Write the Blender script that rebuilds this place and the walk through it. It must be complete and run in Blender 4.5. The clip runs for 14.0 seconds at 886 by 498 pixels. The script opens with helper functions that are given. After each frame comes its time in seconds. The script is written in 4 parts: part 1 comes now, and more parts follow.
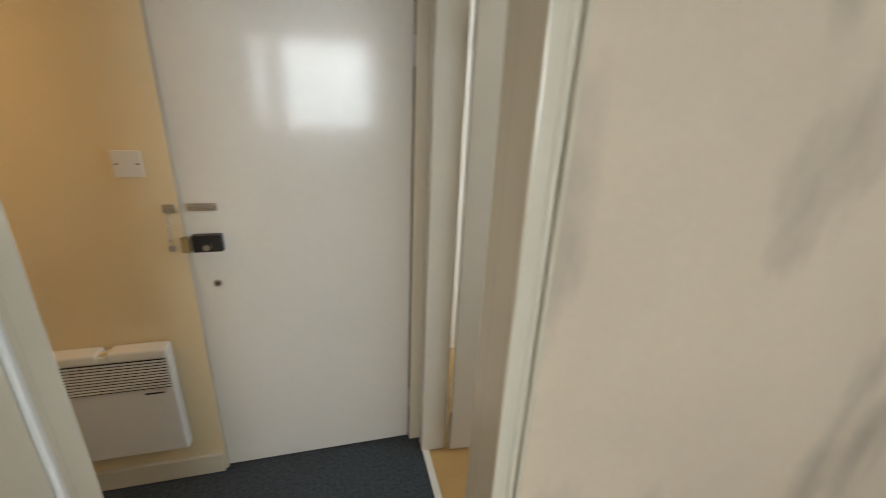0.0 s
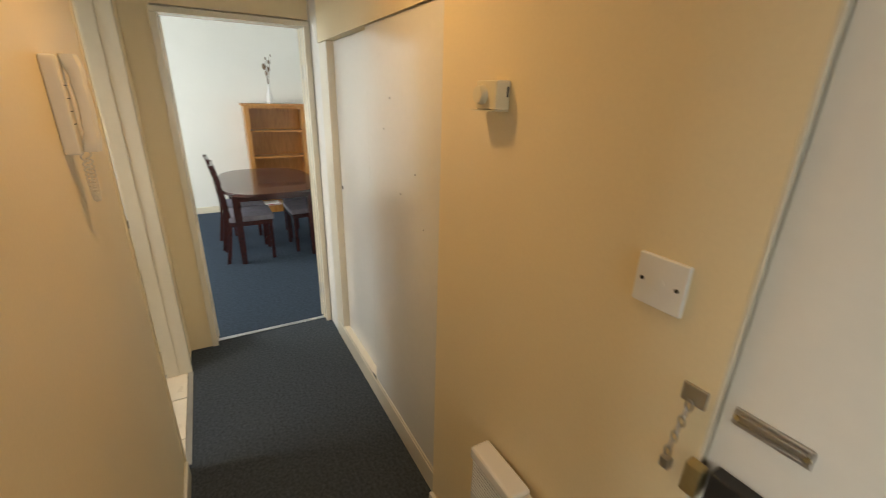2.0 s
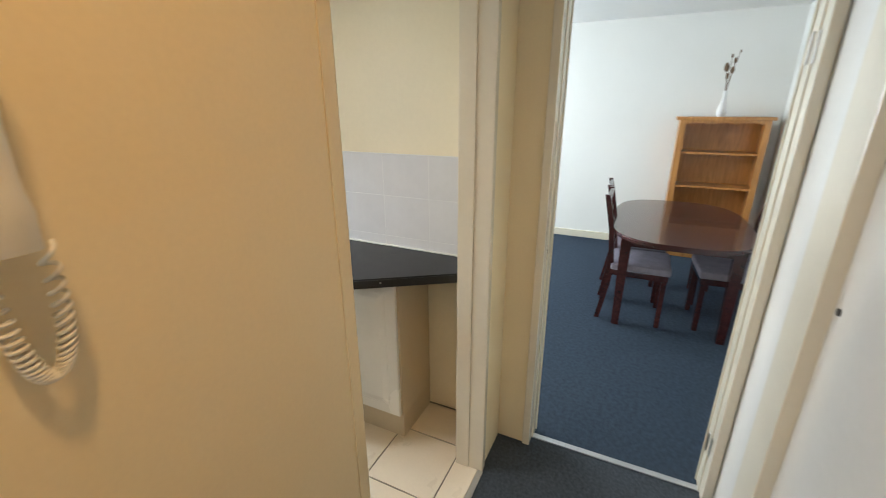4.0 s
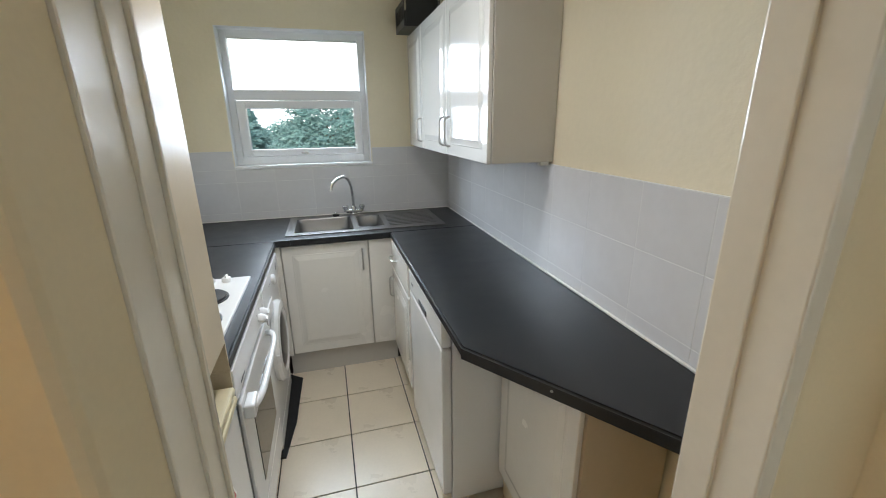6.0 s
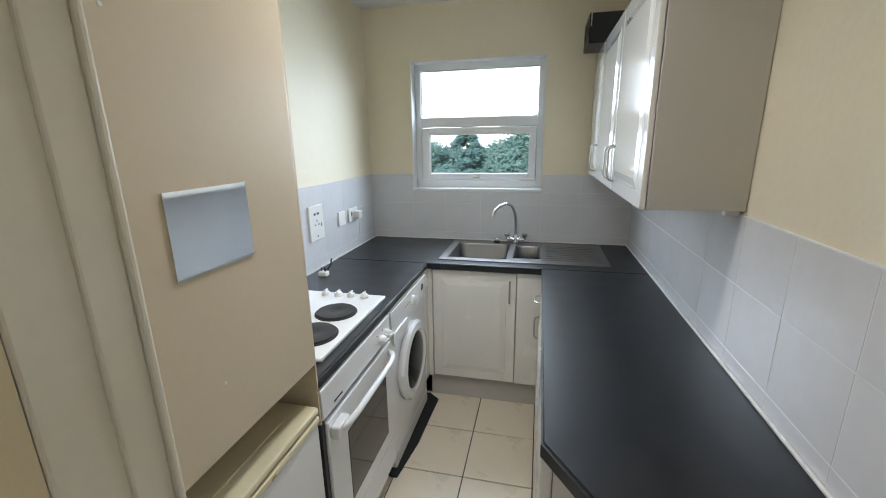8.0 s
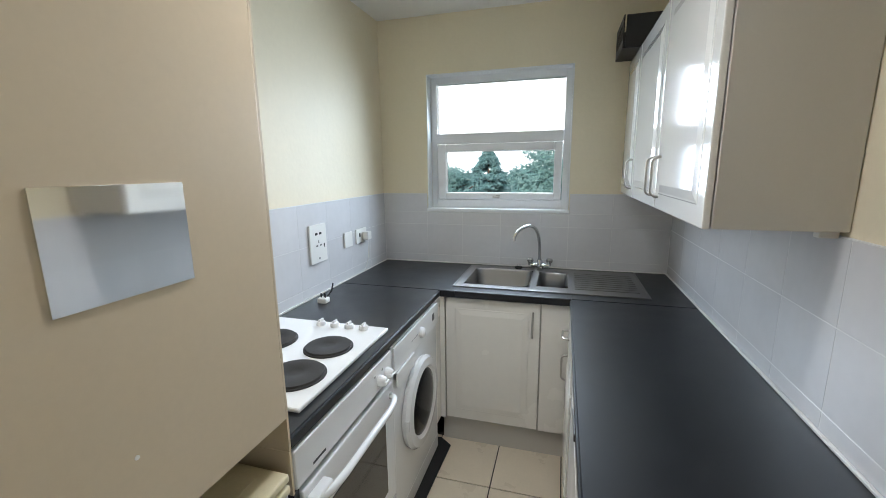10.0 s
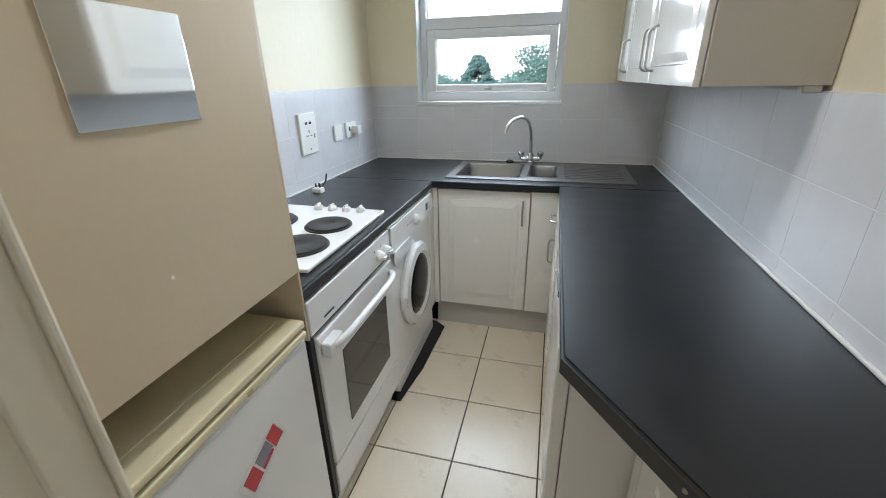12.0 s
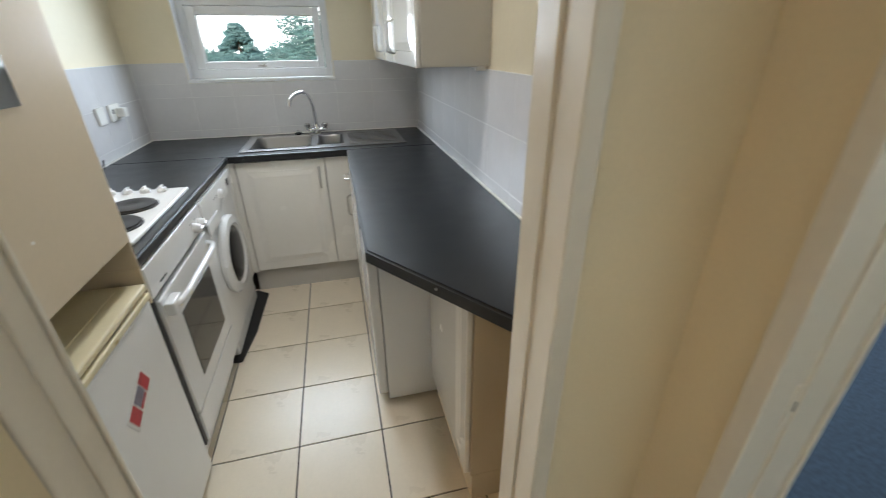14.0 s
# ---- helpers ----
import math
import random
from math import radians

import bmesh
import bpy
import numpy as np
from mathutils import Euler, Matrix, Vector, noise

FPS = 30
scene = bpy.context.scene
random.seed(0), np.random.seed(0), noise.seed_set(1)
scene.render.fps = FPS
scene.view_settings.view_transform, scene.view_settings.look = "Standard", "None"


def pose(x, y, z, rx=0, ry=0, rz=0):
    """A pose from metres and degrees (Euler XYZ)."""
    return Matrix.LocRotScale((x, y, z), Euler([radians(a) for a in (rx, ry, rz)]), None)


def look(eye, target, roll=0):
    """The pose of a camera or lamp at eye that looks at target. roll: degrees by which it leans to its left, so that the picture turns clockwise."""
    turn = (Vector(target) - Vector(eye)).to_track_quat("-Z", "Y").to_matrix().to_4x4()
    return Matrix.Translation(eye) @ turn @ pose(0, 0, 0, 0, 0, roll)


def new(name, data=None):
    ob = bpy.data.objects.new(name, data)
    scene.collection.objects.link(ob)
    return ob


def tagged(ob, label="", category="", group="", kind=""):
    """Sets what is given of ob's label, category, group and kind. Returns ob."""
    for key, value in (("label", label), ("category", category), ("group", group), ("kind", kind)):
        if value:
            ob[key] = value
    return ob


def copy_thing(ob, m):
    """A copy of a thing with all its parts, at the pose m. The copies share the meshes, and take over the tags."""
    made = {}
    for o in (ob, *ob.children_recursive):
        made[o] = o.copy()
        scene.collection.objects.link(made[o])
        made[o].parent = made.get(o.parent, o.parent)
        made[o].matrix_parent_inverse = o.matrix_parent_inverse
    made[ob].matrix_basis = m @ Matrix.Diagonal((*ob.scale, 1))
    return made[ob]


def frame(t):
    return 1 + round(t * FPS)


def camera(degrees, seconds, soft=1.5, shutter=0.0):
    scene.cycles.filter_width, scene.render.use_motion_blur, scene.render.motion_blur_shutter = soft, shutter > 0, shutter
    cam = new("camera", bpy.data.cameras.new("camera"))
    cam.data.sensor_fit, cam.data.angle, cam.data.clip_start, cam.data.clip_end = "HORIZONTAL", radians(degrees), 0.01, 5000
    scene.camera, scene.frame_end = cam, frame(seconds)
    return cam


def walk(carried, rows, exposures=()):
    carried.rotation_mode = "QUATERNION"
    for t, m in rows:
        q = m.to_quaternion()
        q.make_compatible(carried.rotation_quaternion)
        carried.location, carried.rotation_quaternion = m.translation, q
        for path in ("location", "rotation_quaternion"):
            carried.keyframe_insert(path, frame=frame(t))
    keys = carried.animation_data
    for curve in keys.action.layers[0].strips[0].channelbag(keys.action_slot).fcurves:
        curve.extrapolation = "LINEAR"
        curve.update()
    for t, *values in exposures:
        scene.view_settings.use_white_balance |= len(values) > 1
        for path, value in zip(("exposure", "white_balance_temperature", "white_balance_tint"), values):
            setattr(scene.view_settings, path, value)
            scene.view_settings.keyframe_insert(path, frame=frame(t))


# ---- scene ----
cam = camera(94.3, 14.0, soft=0.85, shutter=0.25)
# hall: seconds, eye, tilt, lean, heading
HALL = [
    (0.0, (-3.125, 0.661, 1.618), 69.18, -2.48, -194.53),
    (0.5, (-3.106, 0.413, 1.609), 68.50, -2.29, -169.45),
    (1.0, (-3.101, 0.154, 1.610), 68.43, -2.04, -150.33),
    (1.5, (-2.984, -0.094, 1.628), 68.95, -1.76, -135.30),
    (2.0, (-2.831, -0.293, 1.629), 69.69, -1.52, -119.10),
    (2.5, (-2.608, -0.425, 1.619), 69.94, -1.06, -102.79),
    (3.0, (-2.313, -0.439, 1.625), 70.35, -0.64, -89.05),
    (3.5, (-1.958, -0.481, 1.609), 70.48, -0.18, -76.38),
    (4.0, (-1.643, -0.477, 1.587), 70.92, 0.23, -64.52),
    (4.2, (-1.530, -0.475, 1.580), 71.10, 0.30, -59.60),
]
# kitchen: seconds, eye, target, roll
KITCHEN = [
    (6.3, (-0.758, -0.311, 1.554), (-0.453, 1.574, 0.959), -0.7),
    (6.5, (-0.709, -0.287, 1.554), (-0.532, 1.615, 0.959), -0.7),
    (7, (-0.594, -0.23, 1.554), (-0.694, 1.679, 0.966), -0.9),
    (7.5, (-0.539, -0.18, 1.568), (-0.855, 1.714, 1.007), -1.0),
    (8, (-0.527, -0.172, 1.6), (-0.972, 1.709, 1.096), -0.9),
    (8.2, (-0.518, -0.165, 1.611), (-1.016, 1.712, 1.134), -1.0),
    (10.3, (-0.563, 0.107, 1.513), (-1.112, 1.992, 1.129), -0.7),
    (10.5, (-0.571, 0.121, 1.494), (-1.11, 2.0, 1.073), -0.7),
    (11, (-0.585, 0.124, 1.46), (-1.103, 1.978, 0.915), -0.8),
    (11.5, (-0.568, 0.075, 1.438), (-1.065, 1.893, 0.77), -0.9),
    (12, (-0.549, -0.02, 1.42), (-1.022, 1.765, 0.651), -1.1),
    (12.5, (-0.546, -0.115, 1.426), (-0.964, 1.654, 0.592), -1.3),
    (13, (-0.563, -0.205, 1.422), (-0.87, 1.569, 0.551), -1.5),
    (13.5, (-0.57, -0.338, 1.428), (-0.62, 1.453, 0.539), -1.4),
    (14, (-0.537, -0.453, 1.463), (-0.105, 1.286, 0.574), -0.6),
]
rows = [(t, pose(*e, a, b, c)) for t, e, a, b, c in HALL] + [(t, look(e, g, r)) for t, e, g, r in KITCHEN]
walk(cam, rows, [(0.0, 0.32, 6500, 10), (1.0, 0.25, 6700, 10), (1.6, 0.32, 7300, 10), (2.2, 0.36, 6900, 10), (3.0, 0.36, 6500, 10), (4.2, 0.42, 6300, 10), (6.3, 0.08, 6000, 10), (11.0, 0.0, 5900, 10), (13.0, 0.22, 6000, 10), (14.0, 0.1, 6100, 10)])

# ---- world and lights ----
world = bpy.data.worlds.new("sky")
scene.world = world
world.use_nodes = True
sky = world.node_tree.nodes.new("ShaderNodeTexSky")
sky.sky_type, sky.sun_disc = "NISHITA", False
sky.sun_elevation, sky.sun_rotation = radians(24), radians(200)
sky.air_density, sky.dust_density = 1.0, 6.0
back = world.node_tree.nodes["Background"]
back.inputs["Strength"].default_value = 0.15
world.node_tree.links.new(sky.outputs[0], back.inputs[0])


def lamp(name, kind, place, watts, colour, **more):
    data = bpy.data.lights.new(name, kind)
    data.energy, data.color = watts, colour
    for key, value in more.items():
        if key == "size":
            data.size = value
        elif key == "size_y":
            data.shape = "RECTANGLE"
            data.size_y = value
        elif key == "radius":
            data.shadow_soft_size = value
        elif key == "cone":
            data.spot_size = value
        elif key == "blend":
            data.spot_blend = value
        elif key == "angle":
            data.angle = value
        elif key == "spread":
            data.spread = value
    ob = new(name, data)
    ob.matrix_world = place
    return ob


DAY = (0.80, 0.91, 1.0)
lamp("sun", "SUN", look((0, -14, 8), (1, 4, 0)), 5.0, (1.0, 0.95, 0.88), angle=radians(12))
lamp("kitchen_upper_pane_light", "AREA", pose(-0.967, 2.765, 1.92, -70), 9, DAY, size=0.80, size_y=0.30, spread=radians(140))
lamp("kitchen_lower_pane_light", "AREA", pose(-0.955, 2.745, 1.515, -70), 7, DAY, size=0.70, size_y=0.27, spread=radians(140))
lamp("living_window_light", "AREA", pose(1.9, 2.74, 1.6, -90), 95, DAY, size=1.9, size_y=1.1)
lamp("bedroom_window_light", "AREA", pose(-3.38, 3.29, 1.64, -90), 14, (0.86, 0.94, 1.0), size=0.5, size_y=1.0)
lamp("bedroom_window_light_two", "AREA", pose(-2.86, 3.29, 1.64, -90), 14, (0.86, 0.94, 1.0), size=0.5, size_y=1.0)
lamp("hall_lamp", "SPOT", pose(-1.66, -0.45, 2.38), 20, (1.0, 0.62, 0.28), radius=0.05, cone=radians(156), blend=1.0)
# Fill spot added under the kitchen ceiling, without any fitting, to brighten floor and doors.
lamp("kitchen_added_fill", "SPOT", pose(-0.80, 1.05, 2.44), 40, (1.0, 0.95, 0.91), radius=0.07, cone=radians(150), blend=1.0)
# Fill added in the windowless west room to brighten the open door leaf.
lamp("west_room_added_fill", "AREA", pose(-5.1, -0.3, 1.5, 0, -90), 15, DAY, size=0.9, size_y=0.9)


# ---- materials ----
def mat(name, colour, rough=0.5, metal=0.0, vary=0.1, scale=8.0, fine=150.0, bump=0.05, stain=None, stain_amount=0.0, coat=0.0, random=0.0, spec=0.5, glow=0.0):
    """A principled surface with variation at two scales, optional stains, and bump."""
    m = bpy.data.materials.new(name)
    m.use_nodes = True
    nt = m.node_tree
    N, L = nt.nodes, nt.links
    b = N["Principled BSDF"]
    b.inputs["Roughness"].default_value, b.inputs["Metallic"].default_value = rough, metal
    b.inputs["Coat Weight"].default_value, b.inputs["Coat Roughness"].default_value = coat, 0.08
    b.inputs["Specular IOR Level"].default_value = spec
    tc = N.new("ShaderNodeTexCoord")
    big, small = N.new("ShaderNodeTexNoise"), N.new("ShaderNodeTexNoise")
    big.inputs["Scale"].default_value, small.inputs["Scale"].default_value = scale, fine
    big.inputs["Detail"].default_value, small.inputs["Detail"].default_value = 5.0, 3.0
    for n in (big, small):
        L.new(tc.outputs["Object"], n.inputs["Vector"])
    add = N.new("ShaderNodeMath")
    add.operation = "MULTIPLY_ADD"
    L.new(small.outputs["Fac"], add.inputs[0])
    add.inputs[1].default_value = 0.5
    L.new(big.outputs["Fac"], add.inputs[2])
    ramp = N.new("ShaderNodeMapRange")
    ramp.inputs["From Min"].default_value, ramp.inputs["From Max"].default_value = 0.4, 1.1
    ramp.inputs["To Min"].default_value, ramp.inputs["To Max"].default_value = 1 - vary, 1 + vary
    L.new(add.outputs[0], ramp.inputs["Value"])
    hsv = N.new("ShaderNodeHueSaturation")
    hsv.inputs["Color"].default_value = (*colour, 1)
    L.new(ramp.outputs[0], hsv.inputs["Value"])
    out = hsv.outputs[0]
    if random:
        info = N.new("ShaderNodeObjectInfo")
        mr = N.new("ShaderNodeMapRange")
        mr.inputs["To Min"].default_value, mr.inputs["To Max"].default_value = 1 - random, 1 + random
        L.new(info.outputs["Random"], mr.inputs["Value"])
        h2 = N.new("ShaderNodeHueSaturation")
        L.new(out, h2.inputs["Color"])
        L.new(mr.outputs[0], h2.inputs["Value"])
        out = h2.outputs[0]
    if stain:
        st = N.new("ShaderNodeTexNoise")
        st.inputs["Scale"].default_value, st.inputs["Detail"].default_value = 3.2, 8.0
        mp = N.new("ShaderNodeMapping")
        mp.inputs["Scale"].default_value = (1, 1, 0.45)
        L.new(tc.outputs["Object"], mp.inputs[0])
        L.new(mp.outputs[0], st.inputs["Vector"])
        mr = N.new("ShaderNodeMapRange")
        mr.inputs["From Min"].default_value, mr.inputs["From Max"].default_value = 0.55, 0.75
        mr.inputs["To Max"].default_value = stain_amount
        L.new(st.outputs["Fac"], mr.inputs["Value"])
        mix = N.new("ShaderNodeMix")
        mix.data_type = "RGBA"
        L.new(mr.outputs[0], mix.inputs["Factor"])
        L.new(out, mix.inputs[6])
        mix.inputs[7].default_value = (*stain, 1)
        out = mix.outputs[2]
    L.new(out, b.inputs["Base Color"])
    rr = N.new("ShaderNodeMapRange")
    rr.inputs["To Min"].default_value, rr.inputs["To Max"].default_value = max(rough - 0.06, 0.02), min(rough + 0.08, 1)
    L.new(big.outputs["Fac"], rr.inputs["Value"])
    L.new(rr.outputs[0], b.inputs["Roughness"])
    if bump:
        bp = N.new("ShaderNodeBump")
        bp.inputs["Strength"].default_value, bp.inputs["Distance"].default_value = bump, 0.004
        L.new(add.outputs[0], bp.inputs["Height"])
        L.new(bp.outputs[0], b.inputs["Normal"])
    if glow:
        L.new(out, b.inputs["Emission Color"])
        b.inputs["Emission Strength"].default_value = glow
    return m


def wood(name, dark, light, rough, axis, scale=6.0, coat=0.0):
    m = bpy.data.materials.new(name)
    m.use_nodes = True
    N, L = m.node_tree.nodes, m.node_tree.links
    b = N["Principled BSDF"]
    tc, mp, nz = N.new("ShaderNodeTexCoord"), N.new("ShaderNodeMapping"), N.new("ShaderNodeTexNoise")
    mp.inputs["Scale"].default_value = [0.6 if k == axis else 7.0 for k in range(3)]
    nz.inputs["Scale"].default_value, nz.inputs["Detail"].default_value, nz.inputs["Distortion"].default_value = scale, 6, 1.2
    cr = N.new("ShaderNodeValToRGB")
    cr.color_ramp.elements[0].position, cr.color_ramp.elements[1].position = 0.3, 0.7
    cr.color_ramp.elements[0].color, cr.color_ramp.elements[1].color = (*dark, 1), (*light, 1)
    bp = N.new("ShaderNodeBump")
    bp.inputs["Strength"].default_value, bp.inputs["Distance"].default_value = 0.08, 0.002
    L.new(tc.outputs["Object"], mp.inputs[0])
    L.new(mp.outputs[0], nz.inputs["Vector"])
    L.new(nz.outputs["Fac"], cr.inputs[0])
    L.new(cr.outputs[0], b.inputs["Base Color"])
    L.new(nz.outputs["Fac"], bp.inputs["Height"])
    L.new(bp.outputs[0], b.inputs["Normal"])
    b.inputs["Roughness"].default_value = rough
    b.inputs["Coat Weight"].default_value = coat
    return m


M = {
    "cream": mat("cream_wall_paint", (0.80, 0.72, 0.54), 0.55, vary=0.04, scale=2.5, fine=45, bump=0.45),
    "hallcream": mat("hall_wall_paint", (0.80, 0.67, 0.43), 0.42, vary=0.05, scale=2.0, fine=120, bump=0.10),
    "blotchy": mat("blotchy_bedroom_paint", (0.74, 0.61, 0.46), 0.6, vary=0.06, scale=3, fine=70, bump=0.15, stain=(0.34, 0.28, 0.22), stain_amount=0.9),
    "whitewall": mat("white_wall_paint", (0.80, 0.79, 0.75), 0.7, vary=0.03, scale=2, fine=110, bump=0.10),
    "ceiling": mat("ceiling_paint", (0.82, 0.81, 0.78), 0.8, vary=0.03, scale=3, fine=80, bump=0.12),
    "gloss": mat("aged_white_gloss_paint", (0.76, 0.69, 0.55), 0.22, vary=0.04, scale=3, fine=60, bump=0.04, coat=0.3),
    "doorgloss": mat("front_door_gloss_paint", (0.78, 0.76, 0.70), 0.23, vary=0.04, scale=2.0, fine=40, bump=0.03, coat=0.5),
    "panelgloss": mat("cupboard_gloss_paint", (0.80, 0.78, 0.73), 0.2, vary=0.04, scale=2.0, fine=40, bump=0.03, coat=0.4),
    "carpet": mat("charcoal_blue_carpet", (0.060, 0.071, 0.083), 1.0, vary=0.5, scale=70, fine=420, bump=0.9, spec=0.1),
    "bluecarpet": mat("blue_carpet", (0.044, 0.062, 0.088), 1.0, vary=0.35, scale=45, fine=420, bump=0.9, spec=0.1),
    "strip": mat("aluminium_threshold", (0.6, 0.6, 0.6), 0.35, 0.9, vary=0.1),
    "floortile": mat("cream_floor_tile", (0.82, 0.72, 0.56), 0.28, vary=0.05, scale=5, fine=80, bump=0.05, random=0.035, stain=(0.5, 0.43, 0.32), stain_amount=0.08),
    "grout": mat("dark_grout", (0.07, 0.06, 0.05), 0.9, vary=0.3, scale=12, bump=0.3),
    "walltile": mat("pale_grey_wall_tile", (0.66, 0.655, 0.665), 0.2, vary=0.05, scale=4, fine=25, bump=0.10, random=0.02, coat=0.2),
    "tilegrout": mat("light_tile_grout", (0.70, 0.70, 0.69), 0.7, vary=0.08, scale=10, bump=0.2),
    "worktop": mat("black_laminate_worktop", (0.008, 0.009, 0.011), 0.36, vary=0.25, scale=10, fine=500, bump=0.10),
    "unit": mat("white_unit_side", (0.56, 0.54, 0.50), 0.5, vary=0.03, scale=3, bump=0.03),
    "unitdoor": mat("white_gloss_cabinet_door", (0.80, 0.79, 0.76), 0.10, vary=0.02, scale=3, fine=30, bump=0.02, coat=0.8),
    "basedoor": mat("off_white_base_door", (0.84, 0.82, 0.77), 0.25, vary=0.03, scale=3, fine=30, bump=0.02, coat=0.3),
    "beigepanel": mat("beige_painted_panel", (0.62, 0.52, 0.37), 0.34, vary=0.04, scale=2.5, fine=80, bump=0.06),
    "appliance": mat("white_enamel", (0.80, 0.80, 0.79), 0.22, vary=0.02, scale=4, bump=0.01, coat=0.3),
    "yellowed": mat("yellowed_plastic", (0.72, 0.64, 0.42), 0.4, vary=0.08, scale=6, bump=0.04),
    "plastic": mat("white_plastic", (0.80, 0.79, 0.75), 0.35, vary=0.02, scale=6, bump=0.01),
    "oldplastic": mat("cream_plastic", (0.74, 0.66, 0.46), 0.4, vary=0.05, scale=8, bump=0.02),
    "iphone": mat("intercom_plastic", (0.72, 0.68, 0.58), 0.42, vary=0.03, scale=8, bump=0.02),
    "black": mat("black_plastic", (0.015, 0.015, 0.016), 0.4, vary=0.2, scale=10, bump=0.03),
    "rubber": mat("black_rubber_mat", (0.02, 0.02, 0.02), 0.9, vary=0.3, scale=15, bump=0.3),
    "hotplate": mat("cast_iron_hotplate", (0.035, 0.032, 0.030), 0.55, 0.3, vary=0.35, scale=18, bump=0.15),
    "ovenglass": mat("smoked_oven_glass", (0.035, 0.037, 0.036), 0.06, vary=0.05, scale=4, bump=0.0, spec=0.9),
    "wmglass": mat("dark_door_glass", (0.010, 0.010, 0.011), 0.08, vary=0.05, bump=0.0, spec=0.12),
    "steel": mat("brushed_stainless_steel", (0.26, 0.255, 0.25), 0.34, 1.0, vary=0.08, scale=8, fine=300, bump=0.04),
    "chrome": mat("chrome", (0.72, 0.72, 0.72), 0.08, 1.0, vary=0.03, bump=0.0),
    "nickel": mat("satin_nickel", (0.50, 0.48, 0.45), 0.30, 1.0, vary=0.05, bump=0.0),
    "brass": mat("dull_brass", (0.50, 0.40, 0.20), 0.4, 0.9, vary=0.15, scale=20, bump=0.05),
    "mirror": mat("mirror", (0.86, 0.88, 0.88), 0.015, 1.0, vary=0.0, bump=0.0),
    "upvc": mat("white_upvc", (0.82, 0.83, 0.84), 0.3, vary=0.02, scale=5, bump=0.01),
    "pine": wood("orange_pine", (0.36, 0.14, 0.03), (0.56, 0.26, 0.07), 0.35, 2, coat=0.3),
    "mahogany": wood("dark_mahogany", (0.035, 0.010, 0.010), (0.080, 0.022, 0.020), 0.25, 0, coat=0.5),
    "fabric": mat("grey_lilac_fabric", (0.26, 0.24, 0.29), 0.95, vary=0.2, scale=20, fine=300, bump=0.5),
    "vase": mat("white_ceramic", (0.78, 0.78, 0.77), 0.2, vary=0.03, bump=0.0),
    "dried": mat("dried_seed_heads", (0.16, 0.10, 0.06), 0.9, vary=0.4, scale=40, bump=0.5),
    "lightwood": mat("yellow_laminate_floor", (0.50, 0.32, 0.12), 0.4, vary=0.15, scale=6, bump=0.05),
    "red": mat("red_sticker", (0.50, 0.04, 0.05), 0.45, vary=0.2, scale=30),
    "paper": mat("white_paper", (0.75, 0.74, 0.72), 0.6, vary=0.05),
    "bark": mat("bark", (0.10, 0.07, 0.05), 0.95, vary=0.4, scale=6, bump=0.6),
    # Pale bluish greens: the haze over the far trees is put into the colour.
    "leaf": mat("hazed_tree_leaves", (0.18, 0.32, 0.31), 0.45, vary=0.5, scale=1.2, fine=8, bump=0.0),
    "needle": mat("hazed_conifer_needles", (0.16, 0.30, 0.31), 0.45, vary=0.5, scale=1.2, fine=8, bump=0.0),
    "grass": mat("grass", (0.06, 0.10, 0.03), 0.95, vary=0.4, scale=0.3, fine=5, bump=0.3),
}
for key in ("leaf", "needle"):
    nt = M[key].node_tree
    lit, hue = nt.nodes["Principled BSDF"], nt.nodes["Hue/Saturation/Value"]
    thin, blend = nt.nodes.new("ShaderNodeBsdfTranslucent"), nt.nodes.new("ShaderNodeMixShader")
    nt.links.new(hue.outputs[0], thin.inputs["Color"])
    blend.inputs[0].default_value = 0.3
    nt.links.new(lit.outputs[0], blend.inputs[1])
    nt.links.new(thin.outputs[0], blend.inputs[2])
    nt.links.new(blend.outputs[0], nt.nodes["Material Output"].inputs["Surface"])
gl = bpy.data.materials.new("window_glass")
gl.use_nodes = True
gl.node_tree.nodes["Principled BSDF"].inputs["Transmission Weight"].default_value = 1.0
gl.node_tree.nodes["Principled BSDF"].inputs["Roughness"].default_value = 0.0
gl.node_tree.nodes["Principled BSDF"].inputs["IOR"].default_value = 1.06
M["glass"] = gl
hz = bpy.data.materials.new("white_overcast_sky")
hz.use_nodes = True
pb = hz.node_tree.nodes["Principled BSDF"]
pb.inputs["Base Color"].default_value = (0.8, 0.8, 0.8, 1)
pb.inputs["Emission Color"].default_value = (0.90, 0.96, 1.0, 1)
pb.inputs["Emission Strength"].default_value = 2.2
M["haze"] = hz


# ---- mesh helpers ----
def part(name, bm, material, parent=None, label="", at=None, smooth=False):
    """Links a bmesh as one mesh object, under parent if there is one."""
    me = bpy.data.meshes.new(name)
    bmesh.ops.recalc_face_normals(bm, faces=bm.faces)
    bm.to_mesh(me)
    bm.free()
    me.materials.append(M[material])
    if smooth:
        for p in me.polygons:
            p.use_smooth = True
        me.set_sharp_from_angle(angle=radians(40))
    ob = new(name, me)
    if parent:
        ob.parent = parent
    if at:
        ob.location = at
    if label:
        ob["label"] = label
    return ob


def thing(name, label, category, at=(0, 0, 0), turn=0, group="", kind=""):
    ob = new(name)
    ob.empty_display_size = 0.1
    ob.location, ob.rotation_euler = at, (0, 0, radians(turn))
    return tagged(ob, label, category, group, kind)


